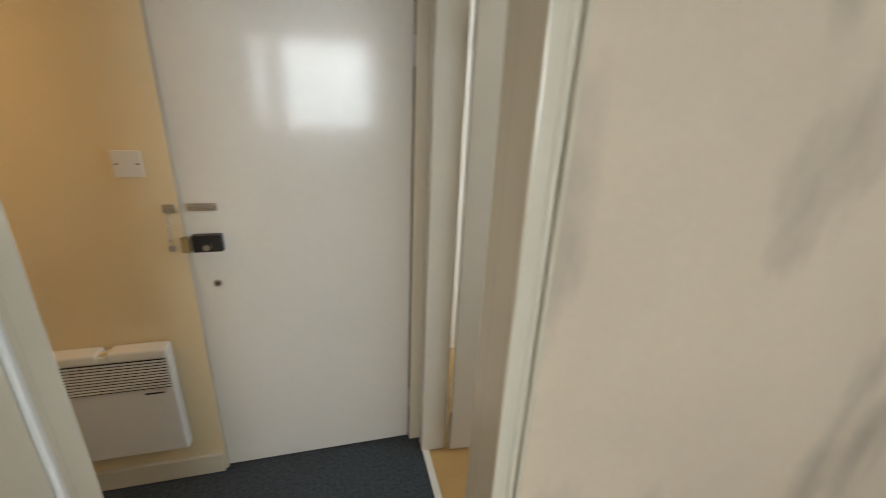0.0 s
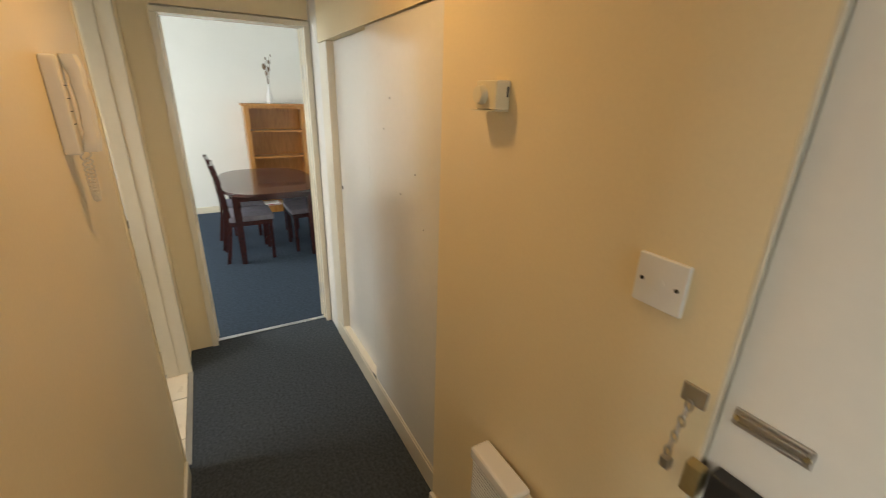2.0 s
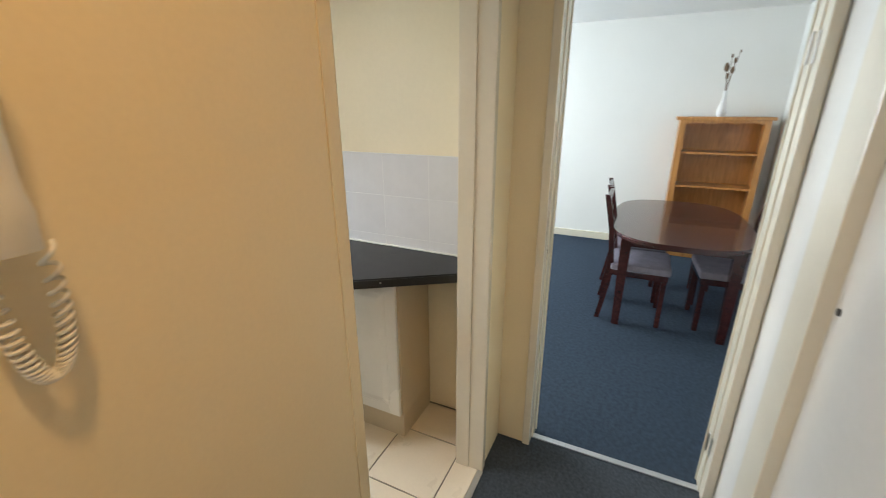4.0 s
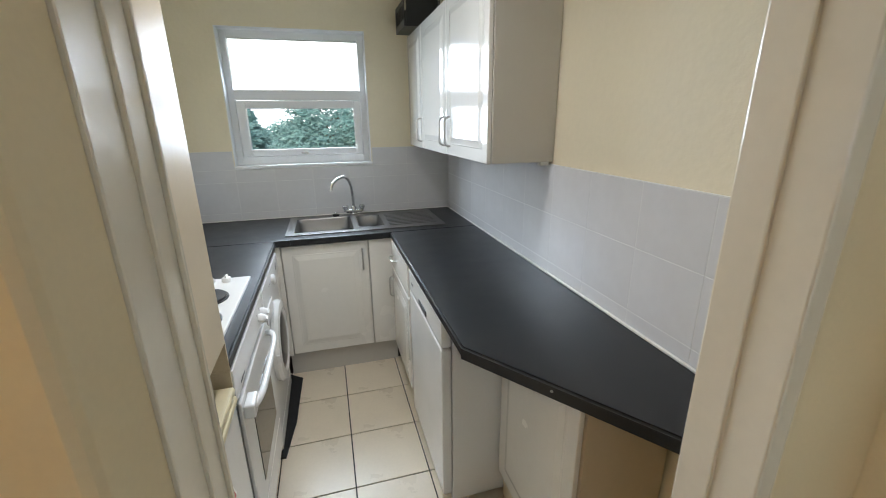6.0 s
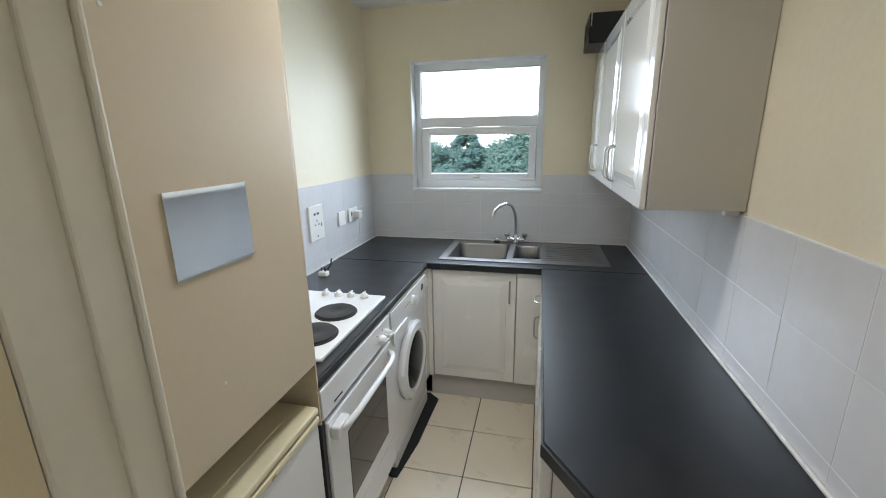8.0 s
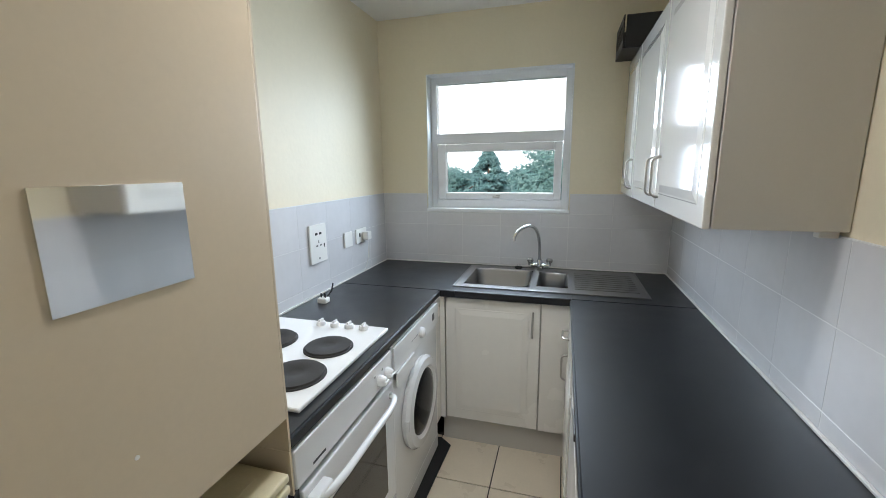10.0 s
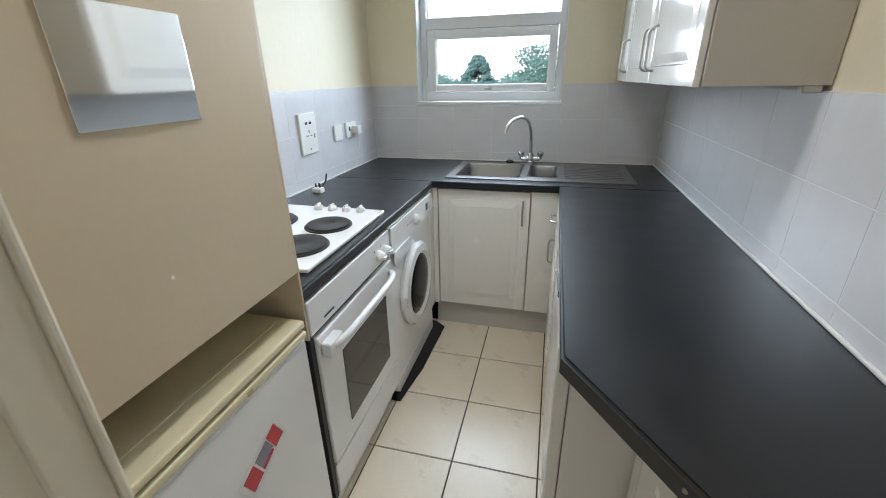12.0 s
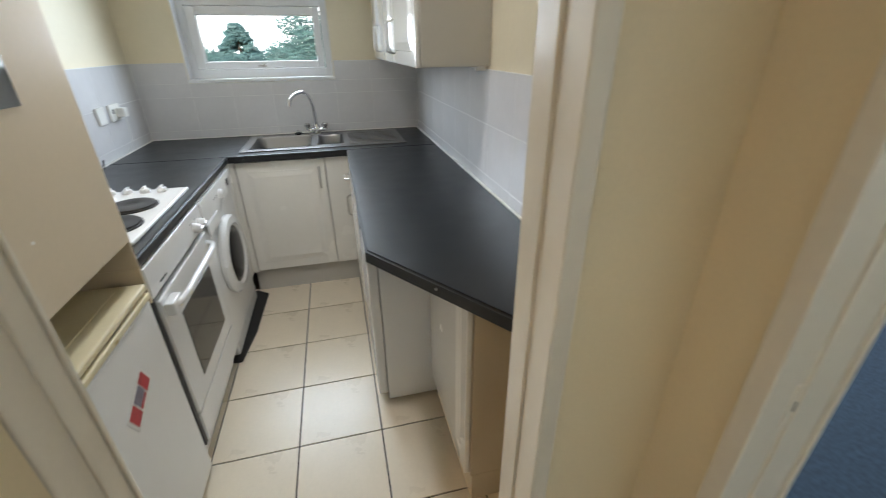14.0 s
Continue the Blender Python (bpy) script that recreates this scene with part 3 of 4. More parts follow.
ht = thing("panel_heater", "white electric panel heater with a slatted top", "heater", at=(-2.292, S1, 0.208))
ht.scale = (1, 0.78, 1)
W2 = 0.205
part("body", box(-W2, W2, 0.022, 0.085, 0.0, 0.46, 0.010, 3), "appliance", ht)
for k in range(10):
    part("louvre", box(-W2 + 0.012, W2 - 0.012, 0.0855, 0.0905, 0.318 + k * 0.0125, 0.318 + k * 0.0125 + 0.0075, 0.002), "appliance", ht)
part("louvre_back", box(-W2 + 0.012, W2 - 0.012, 0.0852, 0.0865, 0.313, 0.443), "black", ht)
bm = box(-W2, -0.012, 0.015, 0.098, 0.445, 0.487, 0.014, 3)
box(0.012, W2, 0.015, 0.098, 0.445, 0.487, 0.014, 3, bm=bm)
box(-0.02, 0.02, 0.02, 0.093, 0.445, 0.474, 0.006, 3, bm=bm)
part("top_cap", bm, "appliance", ht)
part("dial", cyl(0.011, 0.010, 0.012, pose(0, 0.075, 0.478), 18), "yellowed", ht)
part("badge", box(-0.165, -0.10, 0.085, 0.0868, 0.288, 0.294), "black", ht, "dark maker's mark strip")
part("bracket", box(W2, W2 + 0.012, 0.03, 0.05, 0.10, 0.16, 0.003), "plastic", ht)
part("bracket", box(-0.15, 0.15, 0.0, 0.022, 0.05, 0.40), "appliance", ht)

# sliding cupboard
cup = thing("sliding_cupboard", "white gloss cupboard with two sliding doors", "cupboard", kind="structure")
part("plinth", box(-1.733, -0.201, -1.0, S2 + 0.004, 0, 0.115, 0.003), "gloss", cup)
part("floor_track", box(-1.733, -0.366, -1.0, S2 + 0.001, 0.116, 0.13, 0.002), "gloss", cup)
far = part("sliding_door", box(-1.20, -0.366, -0.995, -0.972, 0.13, 1.897, 0.003), "panelgloss", cup)
near = part("sliding_door", box(-1.733, -0.985, -0.962, -0.938, 0.13, 1.897, 0.003), "panelgloss", cup)
part("post", box(-0.365, -0.201, -1.0, S2 + 0.003, 0.116, 1.897, 0.003), "gloss", cup)
part("finger_hole", cyl(0.010, 0.010, 0.004, Matrix.Translation((-0.395, -0.970, 1.10)) @ pose(0, 0, 0, 90), 14), "black", far)
part("finger_hole", cyl(0.009, 0.009, 0.004, Matrix.Translation((-1.686, -0.9365, 1.09)) @ pose(0, 0, 0, 90), 14), "black", near)
for x, z in ((-1.345, 1.262), (-1.25, 1.62), (-1.18, 1.50), (-1.48, 1.36), (-1.55, 1.17)):
    part("nail_hole", cyl(0.0028, 0.0028, 0.003, Matrix.Translation((x, -0.9375, z)) @ pose(0, 0, 0, 90), 8), "black", near)
part("scuff", box(-0.99, -0.94, -0.9345, -0.9325, 0.125, 0.140), "black", cup)
structure("floor_cupboard", box(-1.735, -0.20, -1.6, -1.001, -0.06, -0.004), "carpet", "floor of the cupboard", "floor")

# door leaf standing open in the west room
leaf = thing("door_west", "white gloss door standing open against the wall", "door", at=(-3.60, -0.775, 0), turn=-4, kind="structure")
part("leaf", box(-0.74, -0.002, -0.04, 0.0, 0.012, 2.03, 0.003), "doorgloss", leaf)
for z in (0.2, 1.8):
    part("hinge", cyl(0.007, 0.007, 0.09, pose(0.002, 0.004, z), 10), "nickel", leaf)
lin = thing("door_frame_west", "white gloss door lining of the west doorway", "door frame", kind="structure")
part("post", box(-3.585, -3.47, -0.868, -0.80, 0, 2.05, 0.005), "doorgloss", lin)
part("post", box(-3.585, -3.47, -0.04, -0.002, 0, 2.05, 0.005), "gloss", lin)
part("head", box(-3.585, -3.47, -0.80, -0.04, 2.02, 2.055, 0.004), "gloss", lin)

# bedroom door standing open into the bedroom
leaf = thing("door_bedroom", "flush beige-white bedroom door standing wide open", "door", at=(-2.712, 0.10, 0), kind="structure")
part("leaf", box(-0.002, 0.038, 0.012, 0.72, 0.012, 2.01, 0.003), "gloss", leaf)
# Whiter strip stands in for the light along the open door's edge.
part("edge_strip", box(-0.010, 0.030, 0.0, 0.010, 0.012, 2.01, 0.003), "plastic", leaf)
for z in (0.2, 1.8):
    part("hinge", cyl(0.006, 0.006, 0.09, pose(-0.004, -0.002, z), 10), "nickel", leaf)

# intercom handset
ic = thing("intercom_handset", "cream wall intercom with a handset and coiled cord", "intercom", at=(-1.535, 0.0, 1.585))
bm = box(-0.024, 0.022, -0.032, 0.0, -0.108, 0.110, 0.008, 3)
part("base", bm, "iphone", ic)
for k in range(4):
    part("button_line", box(-0.017, 0.002, -0.0335, -0.0315, 0.045 - k * 0.028, 0.047 - k * 0.028), "black", ic)
bm = bmesh.new()
secs = []
for k in range(15):
    s = k / 14
    z = 0.112 - 0.215 * s
    out = 0.046 + 0.014 * math.sin(math.pi * s) - (0.004 if 0.25 < s < 0.75 else 0)
    depth = 0.030 if 0.2 < s < 0.8 else 0.036
    w = 0.024 + (0.004 if s < 0.2 or s > 0.8 else 0)
    ring = []
    for j in range(12):
        a = 2 * math.pi * j / 12
        ring.append(bm.verts.new((0.016 + 0.72 * w * math.copysign(abs(math.cos(a)) ** 0.6, math.cos(a)), -out + depth / 2 * math.copysign(abs(math.sin(a)) ** 0.6, math.sin(a)), z)))
    secs.append(ring)
for a, b in zip(secs, secs[1:]):
    for j in range(12):
        bm.faces.new((a[j], a[(j + 1) % 12], b[(j + 1) % 12], b[j]))
bm.faces.new(secs[0])
bm.faces.new(secs[-1][::-1])
part("handset", bm, "iphone", ic, smooth=True)
coil = []
for k in range(440):
    s = k / 439
    a = math.pi * s
    cx, cz = 0.002 + 0.042 * (0.5 - 0.5 * math.cos(a)), -0.106 - 0.118 * math.sin(a) ** 0.7
    ph = s * 2 * math.pi * 34
    coil.append((cx + 0.006 * math.cos(ph), -0.030 + 0.006 * math.sin(ph), cz + 0.002 * math.cos(ph)))
part("cord", tube(coil, 0.0021, 6), "iphone", ic, "coiled cream cord", smooth=True)

# ---- living room ----
tb = thing("dining_table", "dark mahogany dining table with rounded ends", "table", at=(1.97, -0.80, 0))
out = []
for k in range(48):
    a = 2 * math.pi * k / 48
    c, s = math.cos(a), math.sin(a)
    out.append((0.74 * math.copysign(abs(c) ** 0.72, c), 0.475 * math.copysign(abs(s) ** 0.55, s)))
part("tabletop", prism(out, 0.712, 0.742, 0.008), "mahogany", tb)
for sx in (-1, 1):
    part("apron", box(sx * 0.49 - 0.01, sx * 0.49 + 0.01, -0.33, 0.33, 0.63, 0.712), "mahogany", tb)
    for sy in (-1, 1):
        bm = bmesh.new()
        bmesh.ops.create_cone(bm, cap_ends=True, segments=4, radius1=0.036, radius2=0.052, depth=0.712)
        bmesh.ops.rotate(bm, verts=bm.verts, matrix=Matrix.Rotation(radians(45), 3, "Z"))
        bmesh.ops.translate(bm, verts=bm.verts, vec=(sx * 0.49, sy * 0.345, 0.356))
        part("leg", bm, "mahogany", tb)
for sy in (-1, 1):
    part("apron", box(-0.45, 0.45, sy * 0.345 - 0.01, sy * 0.345 + 0.01, 0.63, 0.712), "mahogany", tb)

ch = thing("dining_chair", "dark mahogany dining chair with a grey upholstered seat", "chair", at=(1.715, -0.56, 0), turn=180, group="chairs round the table")
part("seat", box(-0.21, 0.21, -0.19, 0.22, 0.42, 0.475, 0.018, 3), "fabric", ch, "grey upholstered seat pad")
part("seat_frame", box(-0.20, 0.20, -0.185, 0.205, 0.375, 0.42, 0.005), "mahogany", ch)
for sx in (-1, 1):
    part("front_leg", box(sx * 0.18 - 0.018, sx * 0.18 + 0.018, 0.165, 0.20, 0, 0.375, 0.004), "mahogany", ch)
    bm = bmesh.new()
    prof = [(-0.245, 0.0), (-0.195, 0.30), (-0.185, 0.45), (-0.215, 0.72), (-0.27, 0.98)]
    prev = None
    for y, z in prof:
        ring = [bm.verts.new((sx * 0.185 + dx, y + dy, z)) for dx, dy in ((-0.016, -0.018), (0.016, -0.018), (0.016, 0.018), (-0.016, 0.018))]
        if prev:
            for j in range(4):
                bm.faces.new((prev[j], prev[(j + 1) % 4], ring[(j + 1) % 4], ring[j]))
        else:
            bm.faces.new(ring[::-1])
        prev = ring
    bm.faces.new(prev)
    part("back_leg", bm, "mahogany", ch)
part("top_rail", box(-0.17, 0.17, -0.275, -0.248, 0.90, 0.975, 0.008), "mahogany", ch)
for k in range(4):
    z = 0.56 + k * 0.085
    y = -0.195 - 0.055 * k / 3.4
    part("back_slat", box(-0.17, 0.17, y - 0.009, y + 0.009, z, z + 0.035, 0.005), "mahogany", ch)
copy_thing(ch, pose(2.16, -0.53, 0, 0, 0, 183))
copy_thing(ch, pose(1.80, -1.17, 0, 0, 0, 3))
copy_thing(ch, pose(2.26, -1.20, 0, 0, 0, -2))

bc = thing("bookcase", "orange pine open bookcase, nearly empty, against the wall", "bookcase", at=(3.375, -1.16, 0))
D, HW, HT = 0.285, 0.384, 1.482
for sy in (-1, 1):
    part("side", box(0, D, sy * HW - 0.012 * (1 + sy), sy * HW + 0.012 * (1 - sy), 0, HT - 0.03, 0.002), "pine", bc)
part("back_panel", box(D - 0.010, D, -HW + 0.025, HW - 0.025, 0.05, HT - 0.03), "pine", bc)
part("top", box(-0.025, D, -HW - 0.03, HW + 0.03, HT - 0.03, HT, 0.006, 3), "pine", bc)
# scalloped apron under the top
bm = bmesh.new()
wave = []
for k in range(25):
    u = k / 24
    wave.append((-HW + 0.056 + u * (2 * HW - 0.112), HT - 0.075 + 0.022 * abs(math.sin(3 * math.pi * u)) ** 0.8))
for x in (-0.004, 0.014):
    for y, z in wave:
        bm.verts.new((x, y, z))
        bm.verts.new((x, y, HT - 0.03))
bm.verts.ensure_lookup_table()
for k in range(24):
    a, b = 2 * k, 50 + 2 * k
    for q in ((a, a + 1, a + 3, a + 2), (b, b + 2, b + 3, b + 1), (a, a + 2, b + 2, b), (a + 1, b + 1, b + 3, a + 3)):
        bm.faces.new([bm.verts[i] for i in q])
part("cornice", bm, "pine", bc)
for sy in (-1, 1):
    part("stile", box(-0.006, 0.012, sy * (HW - 0.028) - 0.028, sy * (HW - 0.028) + 0.028, 0.0, HT - 0.03, 0.003), "pine", bc)
for z in (0.09, 0.42, 0.769, 1.116):
    part("shelf", box(0.006, D - 0.012, -HW + 0.025, HW - 0.025, z, z + 0.02, 0.003), "pine", bc)
part("plinth", box(0.0, 0.016, -HW + 0.056, HW - 0.056, 0.0, 0.09, 0.002), "pine", bc)
mag = thing("magazine_pile", "small pile of papers on the bottom shelf", "magazines", at=(3.44, -0.98, 0.11))
for k in range(3):
    part("magazine", box(-0.09, 0.10, -0.13 + k * 0.01, 0.12 + k * 0.012, 0.008 * k, 0.008 * k + 0.007), "paper" if k != 1 else "red", mag)

vs = thing("vase", "slim white ceramic vase on the bookcase", "vase", at=(3.50, -1.13, HT))
part("body", lathe([(0.030, 0), (0.042, 0.03), (0.040, 0.08), (0.020, 0.15), (0.014, 0.21), (0.019, 0.245), (0.013, 0.243), (0.008, 0.15)]), "vase", vs, smooth=True)
fl = thing("dried_flowers", "dried brown seed heads standing in the vase", "dried flowers", at=(3.50, -1.13, HT + 0.16))
for k, (dx, dy, h, r) in enumerate(((0.0, 0.03, 0.30, 0.026), (0.02, -0.035, 0.36, 0.016), (-0.02, -0.02, 0.27, 0.020), (0.01, 0.0, 0.40, 0.012), (0.0, -0.06, 0.44, 0.008), (0.01, 0.01, 0.22, 0.018))):
    part("stem", tube(arc((0, 0, 0), (dx * 0.3, dy * 0.3, h * 0.6), (dx, dy, h)), 0.0022, 6), "dried", fl)
    bm = bmesh.new()
    bmesh.ops.create_icosphere(bm, subdivisions=2, radius=r)
    for v in bm.verts:
        v.co *= 0.85 + 0.3 * noise.noise(v.co * 90 + Vector((k, 0, 0)))
        v.co.z *= 2.0
        v.co += Vector((dx, dy, h))
    part("seed_head", bm, "dried", fl)

# ---- kitchen: worktops, units, appliances ----
WT = 0.91


def worktop(name, pts, label):
    ob = thing(name, label, "worktop")
    part("board", prism(pts, 0.872, WT, 0.007), "worktop", ob, smooth=True)
    return ob


# the sink's cut-out is left open in the back run
wk = thing("sink_worktop", "black laminate worktop round the sink", "worktop")
SX0, SX1, SY0, SY1 = -1.075, -0.49, 2.20, 2.60
part("board", box(KX0 + 0.004, SX0, 2.075, KY1 - 0.010, 0.872, WT, 0.004), "worktop", wk)
part("board", box(SX1, KX1 - 0.012, 2.075, KY1 - 0.010, 0.872, WT, 0.004), "worktop", wk)
part("board", box(SX0, SX1, 2.075, SY0, 0.872, WT, 0.004), "worktop", wk)
part("board", box(SX0, SX1, SY1, KY1 - 0.010, 0.872, WT, 0.004), "worktop", wk)
worktop("worktop_cooker_side", [(KX0 + 0.012, 0.815), (-1.155, 0.815), (-1.155, 2.073), (KX0 + 0.012, 2.073)], "black laminate worktop round the hob")
worktop("worktop_long", [(-0.497, 0.682), (-0.145, 0.165), (KX1 - 0.012, 0.165), (KX1 - 0.012, 2.073), (-0.497, 2.073)], "long black laminate worktop with a slanting end")
edge = part("edging", prism([(-0.4990, 0.6800), (-0.1490, 0.1660), (-0.1465, 0.1660), (-0.4965, 0.6820)], 0.8715, WT - 0.004), "black", bpy.data.objects["worktop_long"], "glossy black edging strip")
part("screw", cyl(0.004, 0.004, 0.003, Matrix.Translation((-0.335, 0.4385, 0.893)) @ pose(0, 0, 0, 90, 0, -34), 10), "nickel", bpy.data.objects["worktop_long"])
for n, b in (("sealant_back", (KX0 + 0.012, KX1 - 0.012, KY1 - 0.017, KY1 - 0.008, WT, WT + 0.008)), ("sealant_east", (KX1 - 0.020, KX1 - 0.010, 0.17, KY1 - 0.018, WT, WT + 0.008)), ("sealant_west", (KX0 + 0.010, KX0 + 0.018, 0.82, KY1 - 0.018, WT, WT + 0.008))):
    tagged(part(n, box(*b, 0.003), "plastic"), "white sealant bead along the worktop", "sealant", kind="structure")


def panel_door(name, w, h, material, parent, at, turn, handle=None, arch=False):
    """A moulded cabinet door, w by h, in its own plane x z, front towards -y; at is its lower left corner."""
    bm = box(0, w, -0.018, 0, 0, h, 0.005, 3)
    ob = part(name, bm, material, parent, at=at)
    ob.rotation_euler = (0, 0, radians(turn))
    m = 0.055
    rail = bmesh.new()
    pr = [(m, -0.0179), (m + 0.003, -0.0198), (m + 0.008, -0.0198), (m + 0.034, -0.0250)]
    loops = []
    for i, y in pr:
        loops.append([rail.verts.new(p) for p in ((i, y, i), (w - i, y, i), (w - i, y, h - i), (i, y, h - i))])
    for a, b in zip(loops, loops[1:]):
        for j in range(4):
            rail.faces.new((a[j], a[(j + 1) % 4], b[(j + 1) % 4], b[j]))
    rail.faces.new(loops[-1])
    part("raised_panel", rail, material, ob)
    if handle:
        hx, hz0, hz1 = handle
        bar = arc((hx, -0.018, hz0), (hx, -0.044, hz0), (hx, -0.046, hz0 + 0.02), 5) + arc((hx, -0.046, hz1 - 0.02), (hx, -0.044, hz1), (hx, -0.018, hz1), 5)
        part("handle", tube(bar, 0.0052, 10), "nickel", ob, "satin metal bow handle", smooth=True)
    return ob


un = thing("sink_unit", "off-white base cabinet under the sink", "base cabinet", at=(0, 0, 0))
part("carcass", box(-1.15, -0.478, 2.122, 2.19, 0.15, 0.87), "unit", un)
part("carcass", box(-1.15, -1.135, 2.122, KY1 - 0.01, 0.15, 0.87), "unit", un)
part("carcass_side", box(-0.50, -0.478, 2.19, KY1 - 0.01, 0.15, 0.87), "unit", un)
panel_door("door", 0.498, 0.705, "basedoor", un, (-1.133, 2.120, 0.158), 0, (0.462, 0.525, 0.655))
part("filler", box(-0.629, -0.478, 2.098, 2.118, 0.158, 0.868, 0.003), "basedoor", un)
part("filler", box(-1.165, -1.138, 2.10, 2.118, 0.15, 0.868, 0.003), "basedoor", un)
part("filler", box(-1.185, -1.166, 2.031, 2.118, 0.15, 0.868, 0.003), "basedoor", un)
part("plinth", box(-1.16, -0.478, 2.135, 2.15, 0.0, 0.15), "unit", un, "pale grey plinth board")

# sink
sk = thing("sink", "stainless steel bowl and a half sink with a ribbed drainer", "sink")
Z = WT + 0.004
bm = bmesh.new()


def bowl(bm, x0, x1, y0, y1, depth, r=0.06, n=5):
    """A rounded bowl; gives back its rim."""
    rims = []
    for k, (ins, dz) in enumerate(((0, 0.001), (0.006, -0.008), (0.012, -depth * 0.8), (0.04, -depth))):
        ring = []
        rr = r - ins * 0.3
        for cx, cy, a0 in ((x1 - ins - rr, y1 - ins - rr, 0), (x0 + ins + rr, y1 - ins - rr, 90), (x0 + ins + rr, y0 + ins + rr, 180), (x1 - ins - rr, y0 + ins + rr, 270)):
            for j in range(n + 1):
                a = radians(a0 + 90 * j / n)
                ring.append(bm.verts.new((cx + rr * math.cos(a), cy + rr * math.sin(a), Z + dz)))
        rims.append(ring)
    for a, b in zip(rims, rims[1:]):
        for j in range(len(a)):
            bm.faces.new((a[j], a[(j + 1) % len(a)], b[(j + 1) % len(a)], b[j]))
    bm.faces.new(rims[-1])
    return rims[0]


for name, x0, x1, y0, y1, d in (("bowl", -1.060, -0.705, 2.215, 2.585, 0.15), ("half_bowl", -0.668, -0.505, 2.25, 2.56, 0.10)):
    bb = bmesh.new()
    bowl(bb, x0, x1, y0, y1, d, 0.05 if name == "bowl" else 0.045)
    for f in bb.faces:
        f.normal_flip()
    part(name, bb, "steel", sk, smooth=True)
for x0, x1, y0, y1 in ((-1.105, -1.060, 2.155, 2.655), (-1.060, -0.705, 2.155, 2.215), (-1.060, -0.705, 2.585, 2.655), (-0.705, -0.668, 2.155, 2.655), (-0.668, -0.505, 2.155, 2.25), (-0.668, -0.505, 2.56, 2.655), (-0.505, -0.125, 2.155, 2.655)):
    part("deck", box(x0, x1, y0, y1, WT + 0.0005, Z, 0.0), "steel", sk)
# corner infills of the round bowls
for k in range(9):
    part("drainer_rib", box(-0.47, -0.16, 2.235 + k * 0.041, 2.247 + k * 0.041, Z, Z + 0.003, 0.0012), "steel", sk)
part("rim", box(-1.108, -0.122, 2.150, 2.157, WT, Z + 0.003, 0.002), "steel", sk)
part("rim", box(-1.108, -0.122, 2.653, 2.660, WT, Z + 0.003, 0.002), "steel", sk)
part("rim", box(-1.108, -1.101, 2.157, 2.653, WT, Z + 0.003, 0.002), "steel", sk)
part("rim", box(-0.129, -0.122, 2.157, 2.653, WT, Z + 0.003, 0.002), "steel", sk)
for x, y, z in ((-0.88, 2.40, Z - 0.149), (-0.586, 2.405, Z - 0.099)):
    part("waste", cyl(0.035, 0.035, 0.004, pose(x, y, z), 20), "chrome", sk)
tp = thing("mixer_tap", "chrome swan-neck mixer tap with two crosshead handles", "tap", at=(-0.672, 2.622, Z))
part("base", lathe([(0.026, 0), (0.026, 0.012), (0.018, 0.02), (0.018, 0.055), (0.014, 0.065)]), "chrome", tp, smooth=True)
part("bridge", tube([(-0.055, 0, 0.03), (0.055, 0, 0.03)], 0.013, 12), "chrome", tp, smooth=True)
spout = [(0, 0, 0.05), (-0.002, -0.002, 0.11)] + arc((-0.004, -0.006, 0.14), (-0.012, -0.03, 0.235), (-0.065, -0.065, 0.228), 10) + arc((-0.085, -0.08, 0.222), (-0.125, -0.105, 0.205), (-0.128, -0.108, 0.165), 6)
part("spout", tube([(x * 1.15, y * 1.15, 0.05 + (z - 0.05) * 1.3) for x, y, z in spout], 0.010, 12), "chrome", tp, smooth=True)
for sx in (-1, 1):
    hd = lathe([(0.010, 0.028), (0.012, 0.045), (0.021, 0.052), (0.022, 0.066), (0.015, 0.074)], 10)
    bmesh.ops.translate(hd, verts=hd.verts, vec=(sx * 0.058, 0, 0))
    part("handle", hd, "chrome", tp, smooth=True)
pg = thing("sink_plug", "black rubber sink plug lying on the sink", "plug", at=(-0.80, 2.625, Z))
part("stopper", lathe([(0.020, 0), (0.024, 0.006), (0.024, 0.012), (0.008, 0.016)]), "rubber", pg, smooth=True)
part("ring", tube([(0.009 * math.cos(a / 10 * 6.283), 0.0, 0.022 + 0.008 * math.sin(a / 10 * 6.283)) for a in range(11)], 0.0016, 6), "chrome", pg)

# hob
hb = thing("hob", "white enamel hob with four black hotplates", "hob", at=(-1.465, 1.195, WT))
part("plate", box(-0.255, 0.272, -0.292, 0.290, 0.0, 0.014, 0.006, 3), "appliance", hb)
for x, y, r in ((0.150, -0.140, 0.090), (0.142, 0.065, 0.080), (-0.098, 0.065, 0.090), (-0.098, -0.140, 0.080)):
    pl = lathe([(r + 0.006, 0.014), (r + 0.006, 0.018), (r, 0.019), (r - 0.002, 0.025), (r * 0.35, 0.026), (r * 0.30, 0.0235), (0.004, 0.0235)], 40)
    bmesh.ops.translate(pl, verts=pl.verts, vec=(x, y, 0))
    part("hotplate", pl, "hotplate", hb, smooth=True)
for k in range(4):
    kb = lathe([(0.019, 0.014), (0.019, 0.022), (0.016, 0.030), (0.010, 0.032)], 18)
    bmesh.ops.translate(kb, verts=kb.verts, vec=(0.185 - 0.063 * k, 0.250, 0))
    box(0.181 - 0.063 * k, 0.189 - 0.063 * k, 0.236, 0.264, 0.030, 0.040, 0.002, bm=kb)
    part("knob", kb, "appliance", hb)
pl = thing("mains_plug", "white mains plug lying pins up on the worktop", "plug", at=(-1.64, 1.735, WT))
